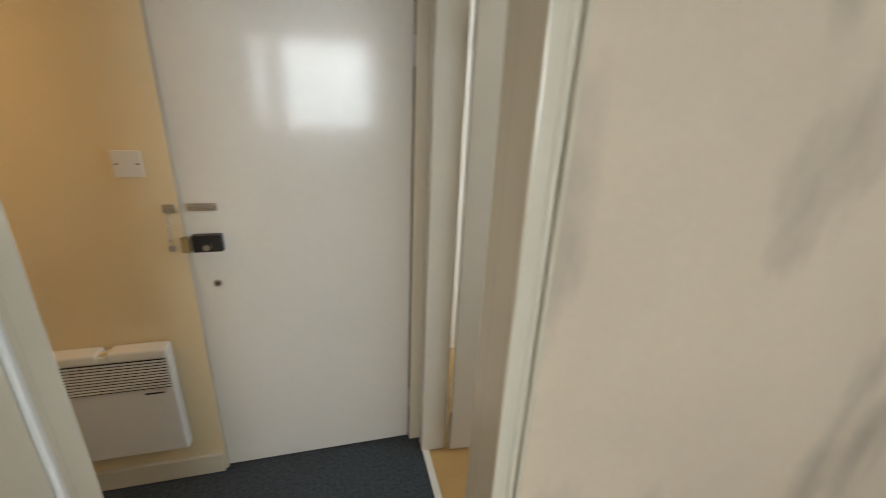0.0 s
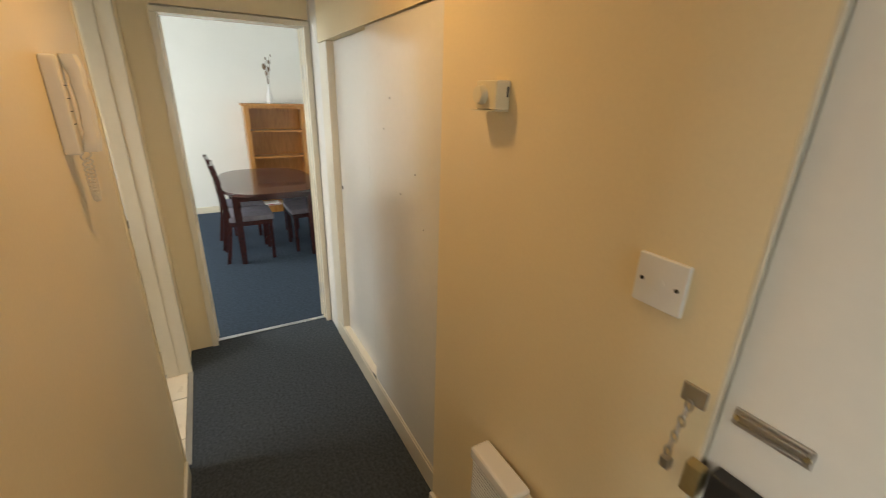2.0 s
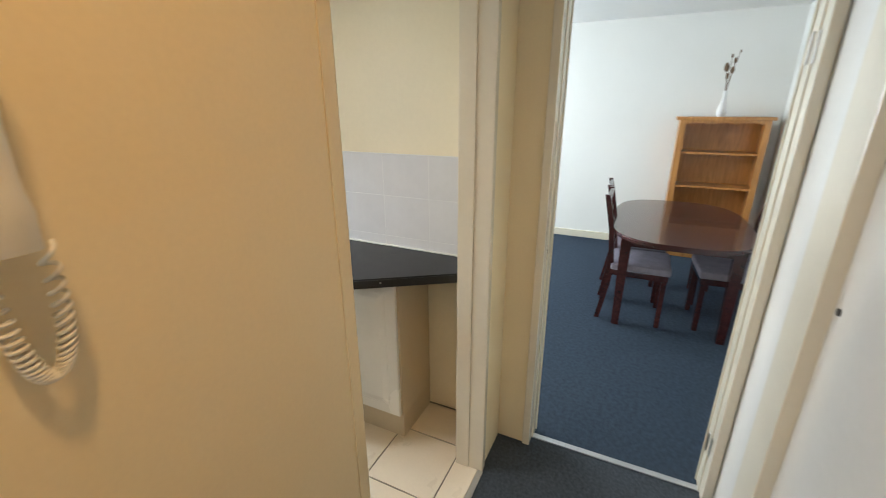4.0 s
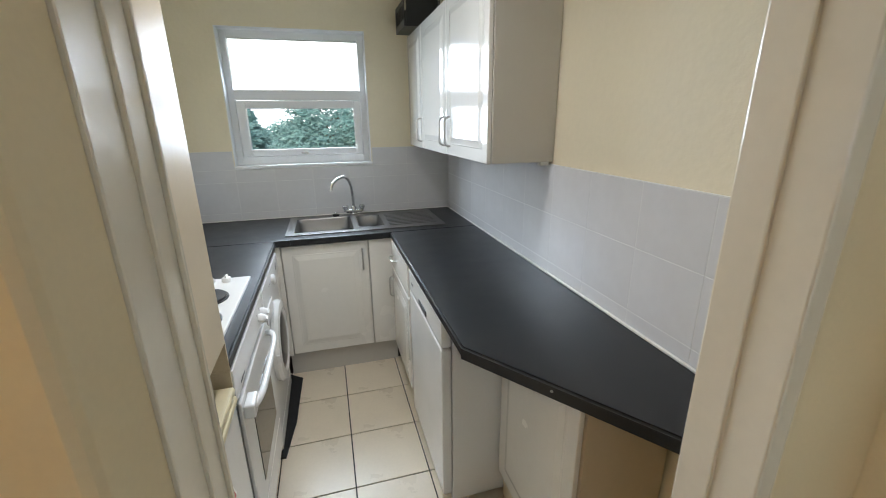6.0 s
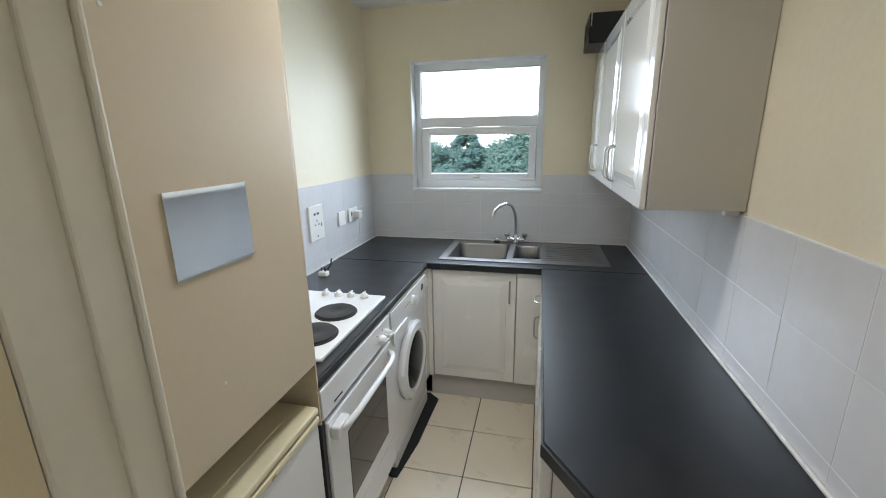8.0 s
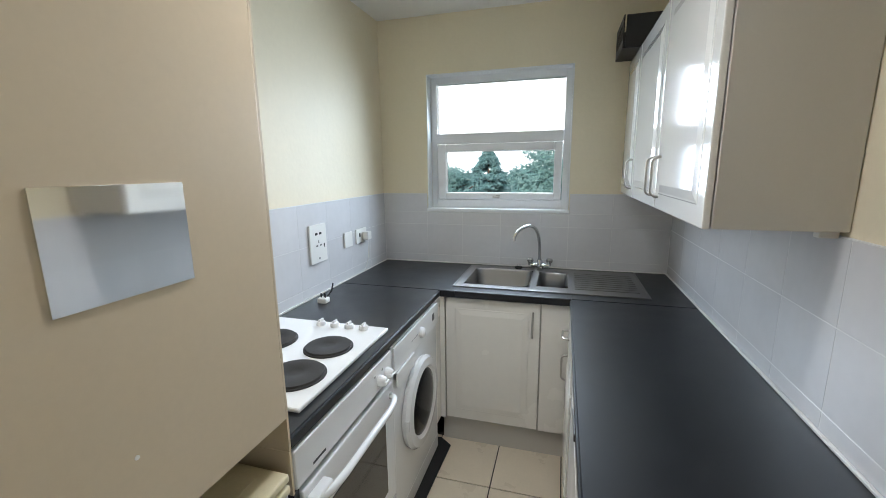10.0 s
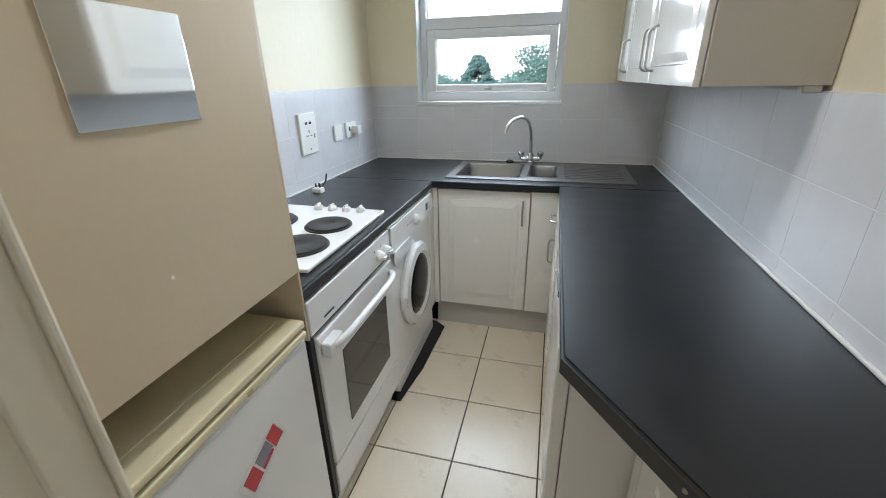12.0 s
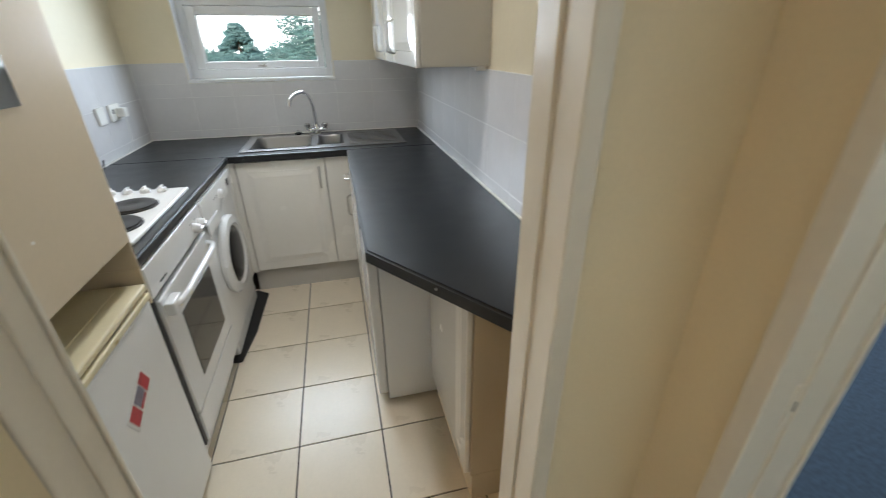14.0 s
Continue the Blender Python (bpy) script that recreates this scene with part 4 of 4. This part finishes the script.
part("body", box(-0.024, 0.024, -0.020, 0.020, 0, 0.026, 0.007, 3), "plastic", pl)
for x, y in ((-0.011, 0.0), (0.011, 0.0), (0.0, 0.012)):
    part("pin", box(x - 0.003, x + 0.003, y - 0.002, y + 0.002, 0.026, 0.046), "black", pl)
part("cable_end", tube([(0.0, 0.018, 0.012), (0.02, 0.045, 0.05), (0.026, 0.05, 0.085)], 0.004, 8), "black", pl)

# oven
ov = thing("oven", "white built-under electric oven with a smoked glass door", "oven", at=(-1.165, 1.115, 0))
part("body", box(-0.55, -0.012, -0.297, 0.300, 0.10, 0.868), "black", ov)
part("side_panel", box(-0.55, 0.004, -0.300, -0.2800, 0.10, 0.754), "black", ov)
part("control_panel", box(-0.012, 0.012, -0.297, 0.300, 0.758, 0.866, 0.006, 3), "appliance", ov)
dr = part("door", box(-0.010, 0.014, -0.278, 0.298, 0.245, 0.738, 0.007, 3), "appliance", ov, "white oven door")
part("glass", box(0.0135, 0.0165, -0.155, 0.215, 0.32, 0.615, 0.002), "ovenglass", dr, "smoked dark glass")
bar = arc((0.014, -0.255, 0.695), (0.055, -0.255, 0.700), (0.060, -0.15, 0.703), 6) + arc((0.060, 0.15, 0.703), (0.055, 0.265, 0.700), (0.014, 0.268, 0.695), 6)
part("handle", tube(bar, 0.012, 10), "appliance", dr, "long white bowed handle", smooth=True)
part("handle_pad", box(0.014, 0.048, -0.270, -0.19, 0.672, 0.720, 0.008, 3), "appliance", dr)
part("stain", box(0.048, 0.0486, -0.225, -0.198, 0.680, 0.712), "yellowed", dr, "yellow-brown heat stain")
part("drawer", box(-0.010, 0.012, -0.278, 0.298, 0.105, 0.235, 0.006, 3), "appliance", ov)
part("plinth", box(-0.06, -0.03, -0.297, 0.300, 0.0, 0.10), "appliance", ov)
for y in (0.185, 0.245):
    kb = lathe([(0.021, 0), (0.021, 0.010), (0.015, 0.026), (0.013, 0.030)], 18)
    box(-0.003, 0.003, -0.017, 0.017, 0.022, 0.034, 0.002, bm=kb)
    bmesh.ops.transform(kb, verts=kb.verts, matrix=Matrix.Translation((0.012, y, 0.80)) @ pose(0, 0, 0, 0, 90))
    part("knob", kb, "appliance", ov)
    part("mark", box(0.012, 0.0128, y - 0.034, y - 0.028, 0.825, 0.833), "black", ov)
part("badge", box(0.012, 0.0128, -0.225, -0.165, 0.778, 0.785), "black", ov, "dark maker's mark strip")

# washing machine
wm = thing("washing_machine", "white front-loading washing machine with a round door", "washing machine", at=(-1.165, 1.735, 0))
part("body", box(-0.53, 0.0, -0.295, 0.293, 0.02, 0.862, 0.008, 3), "appliance", wm)
part("fascia", box(0.0, 0.012, -0.293, 0.291, 0.745, 0.858, 0.005, 3), "appliance", wm)
part("drawer", box(0.012, 0.020, -0.285, -0.085, 0.690, 0.752, 0.006, 3), "appliance", wm, "white detergent drawer")
kb = lathe([(0.026, 0), (0.024, 0.014), (0.016, 0.020)], 20)
bmesh.ops.transform(kb, verts=kb.verts, matrix=Matrix.Translation((0.012, 0.02, 0.80)) @ pose(0, 0, 0, 0, 90))
part("dial", kb, "appliance", wm, smooth=True)
part("display", box(0.012, 0.0128, 0.19, 0.225, 0.79, 0.825), "black", wm)
for k in range(3):
    part("mark", box(0.012, 0.0128, -0.10 + k * 0.03, -0.085 + k * 0.03, 0.805, 0.809), "black", wm)
ring = lathe([(0.150, 0.002), (0.207, 0.002), (0.212, 0.020), (0.200, 0.036), (0.165, 0.040), (0.150, 0.028)], 44)
bmesh.ops.transform(ring, verts=ring.verts, matrix=Matrix.Translation((0.0, -0.01, 0.475)) @ pose(0, 0, 0, 0, 90))
wd = part("door", ring, "appliance", wm, "round white door ring", smooth=True)
gb = lathe([(0.158, 0.020), (0.150, 0.030), (0.120, 0.038), (0.07, 0.043), (0.02, 0.044)], 40)
bmesh.ops.transform(gb, verts=gb.verts, matrix=Matrix.Translation((0.0, -0.01, 0.475)) @ pose(0, 0, 0, 0, 90))
part("glass", gb, "wmglass", wd, "dark door glass", smooth=True)
part("latch", box(0.02, 0.035, -0.225, -0.195, 0.45, 0.50, 0.004), "appliance", wd)
part("kick_panel", box(-0.004, 0.002, -0.29, 0.288, 0.02, 0.10, 0.003), "appliance", wm)
mt = tagged(part("rubber_mat", prism([(-1.60, 1.42), (-1.150, 1.40), (-1.115, 1.66), (-1.10, 2.06), (-1.165, 2.11), (-1.60, 2.11)], 0.0, 0.012, 0.003), "rubber"), "black rubber mat under the washing machine", "mat")

# tall housing with the fridge
hs = thing("fridge_housing", "tall beige painted cupboard built round the fridge", "cupboard")
part("door_panel", box(-1.173, -1.155, 0.175, 0.806, 0.965, CEIL - 0.004, 0.002), "beigepanel", hs)
part("shelf", box(KX0 + 0.002, -1.174, 0.175, 0.806, 0.965, 0.983), "beigepanel", hs)
part("side", box(KX0 + 0.002, -1.156, 0.807, 0.814, 0.875, CEIL - 0.004), "beigepanel", hs)
part("side", box(KX0 + 0.002, -1.205, 0.807, 0.814, 0.0, 0.752), "beigepanel", hs)
part("side", box(KX0 + 0.002, -1.157, 0.807, 0.814, 0.753, 0.874), "beigepanel", hs)
part("side", box(KX0 + 0.002, -1.156, 0.163, 0.174, 0.0, CEIL - 0.004), "beigepanel", hs)
for y, z in ((0.47, 1.115), (0.36, 1.80)):
    part("filled_hole", cyl(0.004, 0.004, 0.002, Matrix.Translation((-1.1547, y, z)) @ pose(0, 0, 0, 0, 90), 8), "plastic", hs)
fr = thing("fridge", "small white fridge with a yellowed top and handle edge", "fridge", at=(-1.15, 0.49, 0))
part("cabinet", box(-0.55, -0.05, -0.295, 0.295, 0.012, 0.80, 0.006), "appliance", fr)
fd = part("door", box(-0.046, 0.0, -0.297, 0.297, 0.03, 0.782, 0.012, 3), "appliance", fr, "white fridge door")
part("handle_strip", box(-0.044, 0.006, -0.297, 0.297, 0.784, 0.806, 0.008, 3), "yellowed", fd, "yellowed handle strip")
part("badge", box(0.005, 0.0068, 0.06, 0.078, 0.788, 0.797), "brass", fd)
part("top", box(-0.56, 0.004, -0.299, 0.299, 0.812, 0.835, 0.009, 3), "yellowed", fr, "yellowed plastic top")
part("top_tray", box(-0.53, -0.06, -0.26, 0.26, 0.835, 0.838, 0.002), "yellowed", fr)
stk = thing("sticker", "torn red and white sticker on the fridge door", "sticker", at=(-1.1495, 0.555, 0.60))
bm = box(0, 0.0012, -0.034, 0.034, -0.078, 0.078)
bmesh.ops.rotate(bm, verts=bm.verts, cent=(0, 0, 0), matrix=Matrix.Rotation(radians(-64), 3, "X"))
part("paper", bm, "paper", stk)
for dy, dz, w, h, ink in ((0.0, 0.052, 0.058, 0.036, "red"), (-0.006, 0.006, 0.040, 0.050, "fabric"), (0.021, 0.004, 0.010, 0.046, "red"), (0.0, -0.046, 0.056, 0.042, "red")):
    bm = box(0.0013, 0.002, dy - w / 2, dy + w / 2, dz - h / 2, dz + h / 2)
    bmesh.ops.rotate(bm, verts=bm.verts, cent=(0, 0, 0), matrix=Matrix.Rotation(radians(-64), 3, "X"))
    part("print", bm, ink, stk)
mi = thing("mirror_tile", "small frameless mirror stuck on the beige cupboard", "mirror", at=(-1.1545, 0.503, 1.447))
mo = part("glass", box(0, 0.004, -0.104, 0.104, -0.086, 0.076, 0.0008), "mirror", mi)

# right side units
fz = thing("dishwasher", "white undercounter appliance with a flat door", "dishwasher", at=(-0.478, 1.24, 0))
part("body", box(0.03, 0.50, -0.298, 0.298, 0.02, 0.862, 0.005), "appliance", fz)
part("door", box(-0.012, 0.028, -0.30, 0.298, 0.06, 0.745, 0.010, 3), "appliance", fz)
part("fascia", box(-0.012, 0.028, -0.30, 0.298, 0.752, 0.862, 0.010, 3), "appliance", fz)
part("grip", box(-0.016, -0.011, -0.07, 0.07, 0.772, 0.795, 0.004), "black", fz)
part("badge", box(-0.0135, -0.0115, 0.20, 0.24, 0.80, 0.81), "black", fz)
cb = thing("base_cabinet", "off-white base cabinet with a drawer front", "base cabinet", at=(-0.478, 0, 0))
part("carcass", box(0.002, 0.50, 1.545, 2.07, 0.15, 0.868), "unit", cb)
dd = panel_door("door", 0.515, 0.53, "basedoor", cb, (0.0, 2.067, 0.158), -90, (0.06, 0.36, 0.49))
part("drawer_front", box(-0.018, 0.0, 1.552, 2.067, 0.70, 0.866, 0.005, 3), "basedoor", cb)
part("drawer_handle", tube(arc((-0.018, 1.86, 0.79), (-0.046, 1.86, 0.79), (-0.048, 1.88, 0.79), 4) + arc((-0.048, 1.95, 0.79), (-0.046, 1.97, 0.79), (-0.018, 1.97, 0.79), 4), 0.005, 8), "nickel", cb)
part("plinth", box(0.04, 0.055, 1.545, 2.12, 0, 0.15), "unit", cb)
nb = thing("narrow_cabinet", "shallow white cabinet under the slanting worktop end", "base cabinet", at=(0, 0, 0))
part("carcass", box(-0.232, KX1 - 0.012, 0.42, 0.93, 0.13, 0.868, 0.002), "beigepanel", nb, "beige board side")
panel_door("door", 0.50, 0.72, "basedoor", nb, (-0.234, 0.927, 0.14), -90)
part("plinth", box(-0.225, KX1 - 0.012, 0.421, 0.93, 0.0, 0.128), "beigepanel", nb)

# wall cupboards
wc = thing("wall_cabinet", "white gloss wall cabinet with moulded doors", "wall cabinet")
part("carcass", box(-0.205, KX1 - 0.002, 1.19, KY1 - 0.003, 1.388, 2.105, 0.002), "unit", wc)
for y, w, hx in ((1.752, 0.557, 0.052), (2.300, 0.543, 0.500), (2.705, 0.400, 0.360)):
    panel_door("door", w, 0.715, "unitdoor", wc, (-0.207, y, 1.386), -90, (hx, 0.045, 0.185))
br = thing("screw_cover", "small white fixing under the wall cabinet", "fixing", at=(KX1 - 0.03, 1.22, 1.383))
part("cap", box(-0.02, 0.02, -0.012, 0.012, -0.012, 0.005, 0.003), "plastic", br)
bk = thing("basket", "black plastic basket on top of the wall cabinet", "basket", at=(-0.19, 2.53, 2.105))
for y in (-0.14, 0.14):
    part("end", box(-0.10, 0.10, y - 0.003, y + 0.003, 0.0, 0.15, 0.002), "black", bk)
for x in (-0.11, 0.11):
    for z0, z1 in ((0.0, 0.04), (0.12, 0.15)):
        part("rail", box(x - 0.003, x + 0.003, -0.145, 0.145, z0, z1, 0.001), "black", bk)
    for k in range(9):
        part("slat", box(x - 0.003, x + 0.003, -0.14 + k * 0.0345, -0.127 + k * 0.0345, 0.04, 0.12), "black", bk)
part("bottom", box(-0.107, 0.107, -0.137, 0.137, 0.0, 0.004), "black", bk)

# sockets on the west wall
XT = KX0 + 0.010


def socket(name, y0, y1, z0, z1, label, category, marks):
    ob = thing(name, label, category)
    part("plate", box(XT, XT + 0.010, y0, y1, z0, z1, 0.003, 3), "plastic", ob)
    for y, z, a, b in marks:
        part("slot", box(XT + 0.010, XT + 0.0108, y - a, y + a, z - b, z + b), "black", ob)
    return ob


socket("cooker_switch", 1.785, 1.93, 1.078, 1.272, "large white cooker switch plate with a socket", "socket", [(1.84, 1.225, 0.010, 0.006), (1.875, 1.225, 0.010, 0.006), (1.84, 1.165, 0.007, 0.003), (1.875, 1.165, 0.007, 0.003), (1.857, 1.185, 0.003, 0.007), (1.857, 1.10, 0.004, 0.004), (1.905, 1.16, 0.004, 0.010)])
socket("switch_plate", 2.118, 2.205, 1.10, 1.187, "white single switch plate", "switch", [])
s3 = socket("socket", 2.255, 2.385, 1.10, 1.187, "white socket with a charger plugged in", "socket", [(2.295, 1.15, 0.008, 0.012)])
part("charger", box(XT + 0.010, XT + 0.05, 2.325, 2.375, 1.115, 1.165, 0.006, 3), "plastic", s3, "white plug-in charger")
part("cable", tube(arc((XT + 0.035, 2.35, 1.115), (XT + 0.04, 2.36, 0.98), (XT + 0.012, 2.33, 0.925), 8), 0.002, 6), "plastic", s3)


# ---- outside: trees seen through the kitchen window ----
def tree(x, y, base, height, spread, conifer, seed):
    rnd = random.Random(seed)
    ob = thing("tree", "green conifer far behind the flat, paled for haze" if conifer else "broad green leafy tree far behind the flat, paled for haze", "tree", at=(x, y, base))
    trunk = tube([(0, 0, 0), (0.1, 0, height * 0.4), (0.05, 0.1, height * 0.92)], 0.16, 8)
    for v in trunk.verts:
        s = 1 - 0.75 * v.co.z / height
        v.co.x, v.co.y = v.co.x * s, v.co.y * s
    for k in range(14):
        a, z = rnd.random() * 6.28, height * (0.35 + 0.5 * rnd.random())
        r = spread * (0.8 * (1 - z / height) + 0.1 if conifer else 0.7)
        tube([(0, 0, z), (r * 0.5 * math.cos(a), r * 0.5 * math.sin(a), z + 0.3), (r * math.cos(a), r * math.sin(a), z + (0 if conifer else 0.8))], 0.04, 5, bm=trunk)
    part("trunk", trunk, "bark", ob)
    verts, faces = [], []
    clumps = []
    for k in range(170):
        if conifer:
            z = height * (0.25 + 0.75 * rnd.random() ** 0.5)
            r = spread * (1.03 - z / height) * (0.55 + 0.5 * rnd.random())
            a = rnd.random() * 6.28
            clumps.append((r * math.cos(a), r * math.sin(a), z, 0.14 + 0.6 * (1 - z / height)))
        else:
            d = Vector((rnd.gauss(0, 1), rnd.gauss(0, 1), rnd.gauss(0, 1))).normalized() * (0.55 + 0.45 * rnd.random())
            clumps.append((d.x * spread, d.y * spread, height * 0.68 + d.z * height * 0.33, 0.55))
    for cx, cy, cz, cr in clumps:
        for j in range(95):
            p = Vector((cx + rnd.gauss(0, cr * 0.55), cy + rnd.gauss(0, cr * 0.55), cz + rnd.gauss(0, cr * 0.4)))
            face = Vector((rnd.gauss(0, 0.45), rnd.gauss(-0.7, 0.45), rnd.gauss(0.6, 0.45))).normalized()
            u = face.cross(Vector((rnd.gauss(0, 1), rnd.gauss(0, 1), rnd.gauss(0, 1)))).normalized() * 0.10
            w = face.cross(u).normalized() * 0.055
            i = len(verts)
            verts += [p - u, p + w, p + u, p - w]
            faces.append((i, i + 1, i + 2, i + 3))
    me = bpy.data.meshes.new("crown")
    me.from_pydata(verts, [], faces)
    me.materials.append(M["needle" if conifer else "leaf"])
    cr = new("crown", me)
    cr.parent = ob


tree(-5.1, 26, -6, 8.5, 5.2, True, 1)
tree(-0.6, 27, -6, 9.2, 3.2, False, 2)
tree(3.6, 29, -6, 8.8, 3.2, False, 3)
tree(-3.0, 33, -6, 7.6, 2.4, False, 4)
tree(-8.6, 31, -6, 7.6, 2.4, False, 5)
tree(-11.8, 34, -6, 8.2, 2.8, False, 6)

# ---- tiles ----
def tile_mesh(name, w, h, t, axis, material):
    """One tile with eased edges, its face towards +z, +x or -y, lower corner at the origin."""
    e = 0.0008
    bm = bmesh.new()
    lo = [bm.verts.new(p) for p in ((0, 0, 0), (w, 0, 0), (w, h, 0), (0, h, 0))]
    mi_ = [bm.verts.new(p) for p in ((0, 0, t - e), (w, 0, t - e), (w, h, t - e), (0, h, t - e))]
    hi = [bm.verts.new(p) for p in ((e, e, t), (w - e, e, t), (w - e, h - e, t), (e, h - e, t))]
    for a, b in ((lo, mi_), (mi_, hi)):
        for j in range(4):
            bm.faces.new((a[j], a[(j + 1) % 4], b[(j + 1) % 4], b[j]))
    bm.faces.new(hi)
    if axis == "x":
        bmesh.ops.transform(bm, verts=bm.verts, matrix=Matrix(((0, 0, 1, 0), (1, 0, 0, 0), (0, 1, 0, 0), (0, 0, 0, 1))))
    if axis == "-x":
        bmesh.ops.transform(bm, verts=bm.verts, matrix=Matrix(((0, 0, -1, 0), (1, 0, 0, 0), (0, 1, 0, 0), (0, 0, 0, 1))))
    if axis == "-y":
        bmesh.ops.transform(bm, verts=bm.verts, matrix=Matrix(((1, 0, 0, 0), (0, 0, -1, 0), (0, 1, 0, 0), (0, 0, 0, 1))))
    bmesh.ops.recalc_face_normals(bm, faces=bm.faces)
    me = bpy.data.meshes.new(name)
    bm.to_mesh(me)
    bm.free()
    me.materials.append(M[material])
    return me


meshes = {}


def lay(parent, axis, us, vs, place, t, gap, material):
    """Lays tiles over the cells between the joints us and vs."""
    for u0, u1 in zip(us, us[1:]):
        for v0, v1 in zip(vs, vs[1:]):
            k = (axis, round(u1 - u0, 3), round(v1 - v0, 3), material)
            if k not in meshes:
                meshes[k] = tile_mesh("tile", u1 - u0 - gap, v1 - v0 - gap, t, axis, material)
            ob = new("tile", meshes[k])
            ob.parent = parent
            ob.location = place(u0 + gap / 2, v0 + gap / 2)


fl = thing("floor_kitchen", "cream ceramic floor tiles with dark joints", "tiled floor", kind="structure")
lay(fl, "z", [KX0, -1.509, -1.172, -0.837, -0.501, -0.166, KX1], [0.012, 0.132, 0.467, 0.803, 1.140, 1.478, 1.815, 2.15], lambda u, v: (u, v, -0.0055), 0.0055, 0.006, "floortile")
TZ = [WT, 0.964, 1.172, 1.376]
for name, bx in (("tile_backing_east", (KX1 - 0.008, KX1, 0.165, KY1, 0.87, 1.377)), ("tile_backing_west", (KX0, KX0 + 0.008, 0.815, KY1, 0.87, 1.377))):
    structure(name, box(*bx), "tilegrout", "pale grout between the wall tiles", "grout")
bm = box(KX0 + 0.008, KX1 - 0.008, KY1 - 0.008, KY1, 0.87, 1.256)
box(KX0 + 0.008, -1.425, KY1 - 0.008, KY1, 1.256, 1.377, bm=bm)
box(-0.510, KX1 - 0.008, KY1 - 0.008, KY1, 1.256, 1.377, bm=bm)
structure("tile_backing_north", bm, "tilegrout", "pale grout between the wall tiles", "grout")
te = thing("wall_tiles_east", "pale grey glazed wall tiles over the long worktop", "wall tiles", kind="structure")
lay(te, "-x", [0.165] + [0.41 + 0.252 * k for k in range(9)] + [KY1 - 0.009], TZ, lambda u, v: (KX1 - 0.0036, u, v), 0.005, 0.0022, "walltile")
tw = thing("wall_tiles_west", "pale grey glazed wall tiles behind the hob", "wall tiles", kind="structure")
lay(tw, "x", [0.815] + [0.96 + 0.25 * k for k in range(7)] + [KY1 - 0.009], TZ, lambda u, v: (KX0 + 0.0036, u, v), 0.005, 0.0022, "walltile")
tn = thing("wall_tiles_north", "pale grey glazed wall tiles under the window", "wall tiles", kind="structure")
UX = [KX0 + 0.010, -1.425, -1.18, -0.93, -0.68, -0.510, -0.26, KX1 - 0.010]
lay(tn, "-y", UX, TZ[:3] + [1.255], lambda u, v: (u, KY1 - 0.0036, v), 0.005, 0.0022, "walltile")
lay(tn, "-y", UX[:2], [1.255, 1.376], lambda u, v: (u, KY1 - 0.0036, v), 0.005, 0.0022, "walltile")
lay(tn, "-y", UX[5:], [1.255, 1.376], lambda u, v: (u, KY1 - 0.0036, v), 0.005, 0.0022, "walltile")
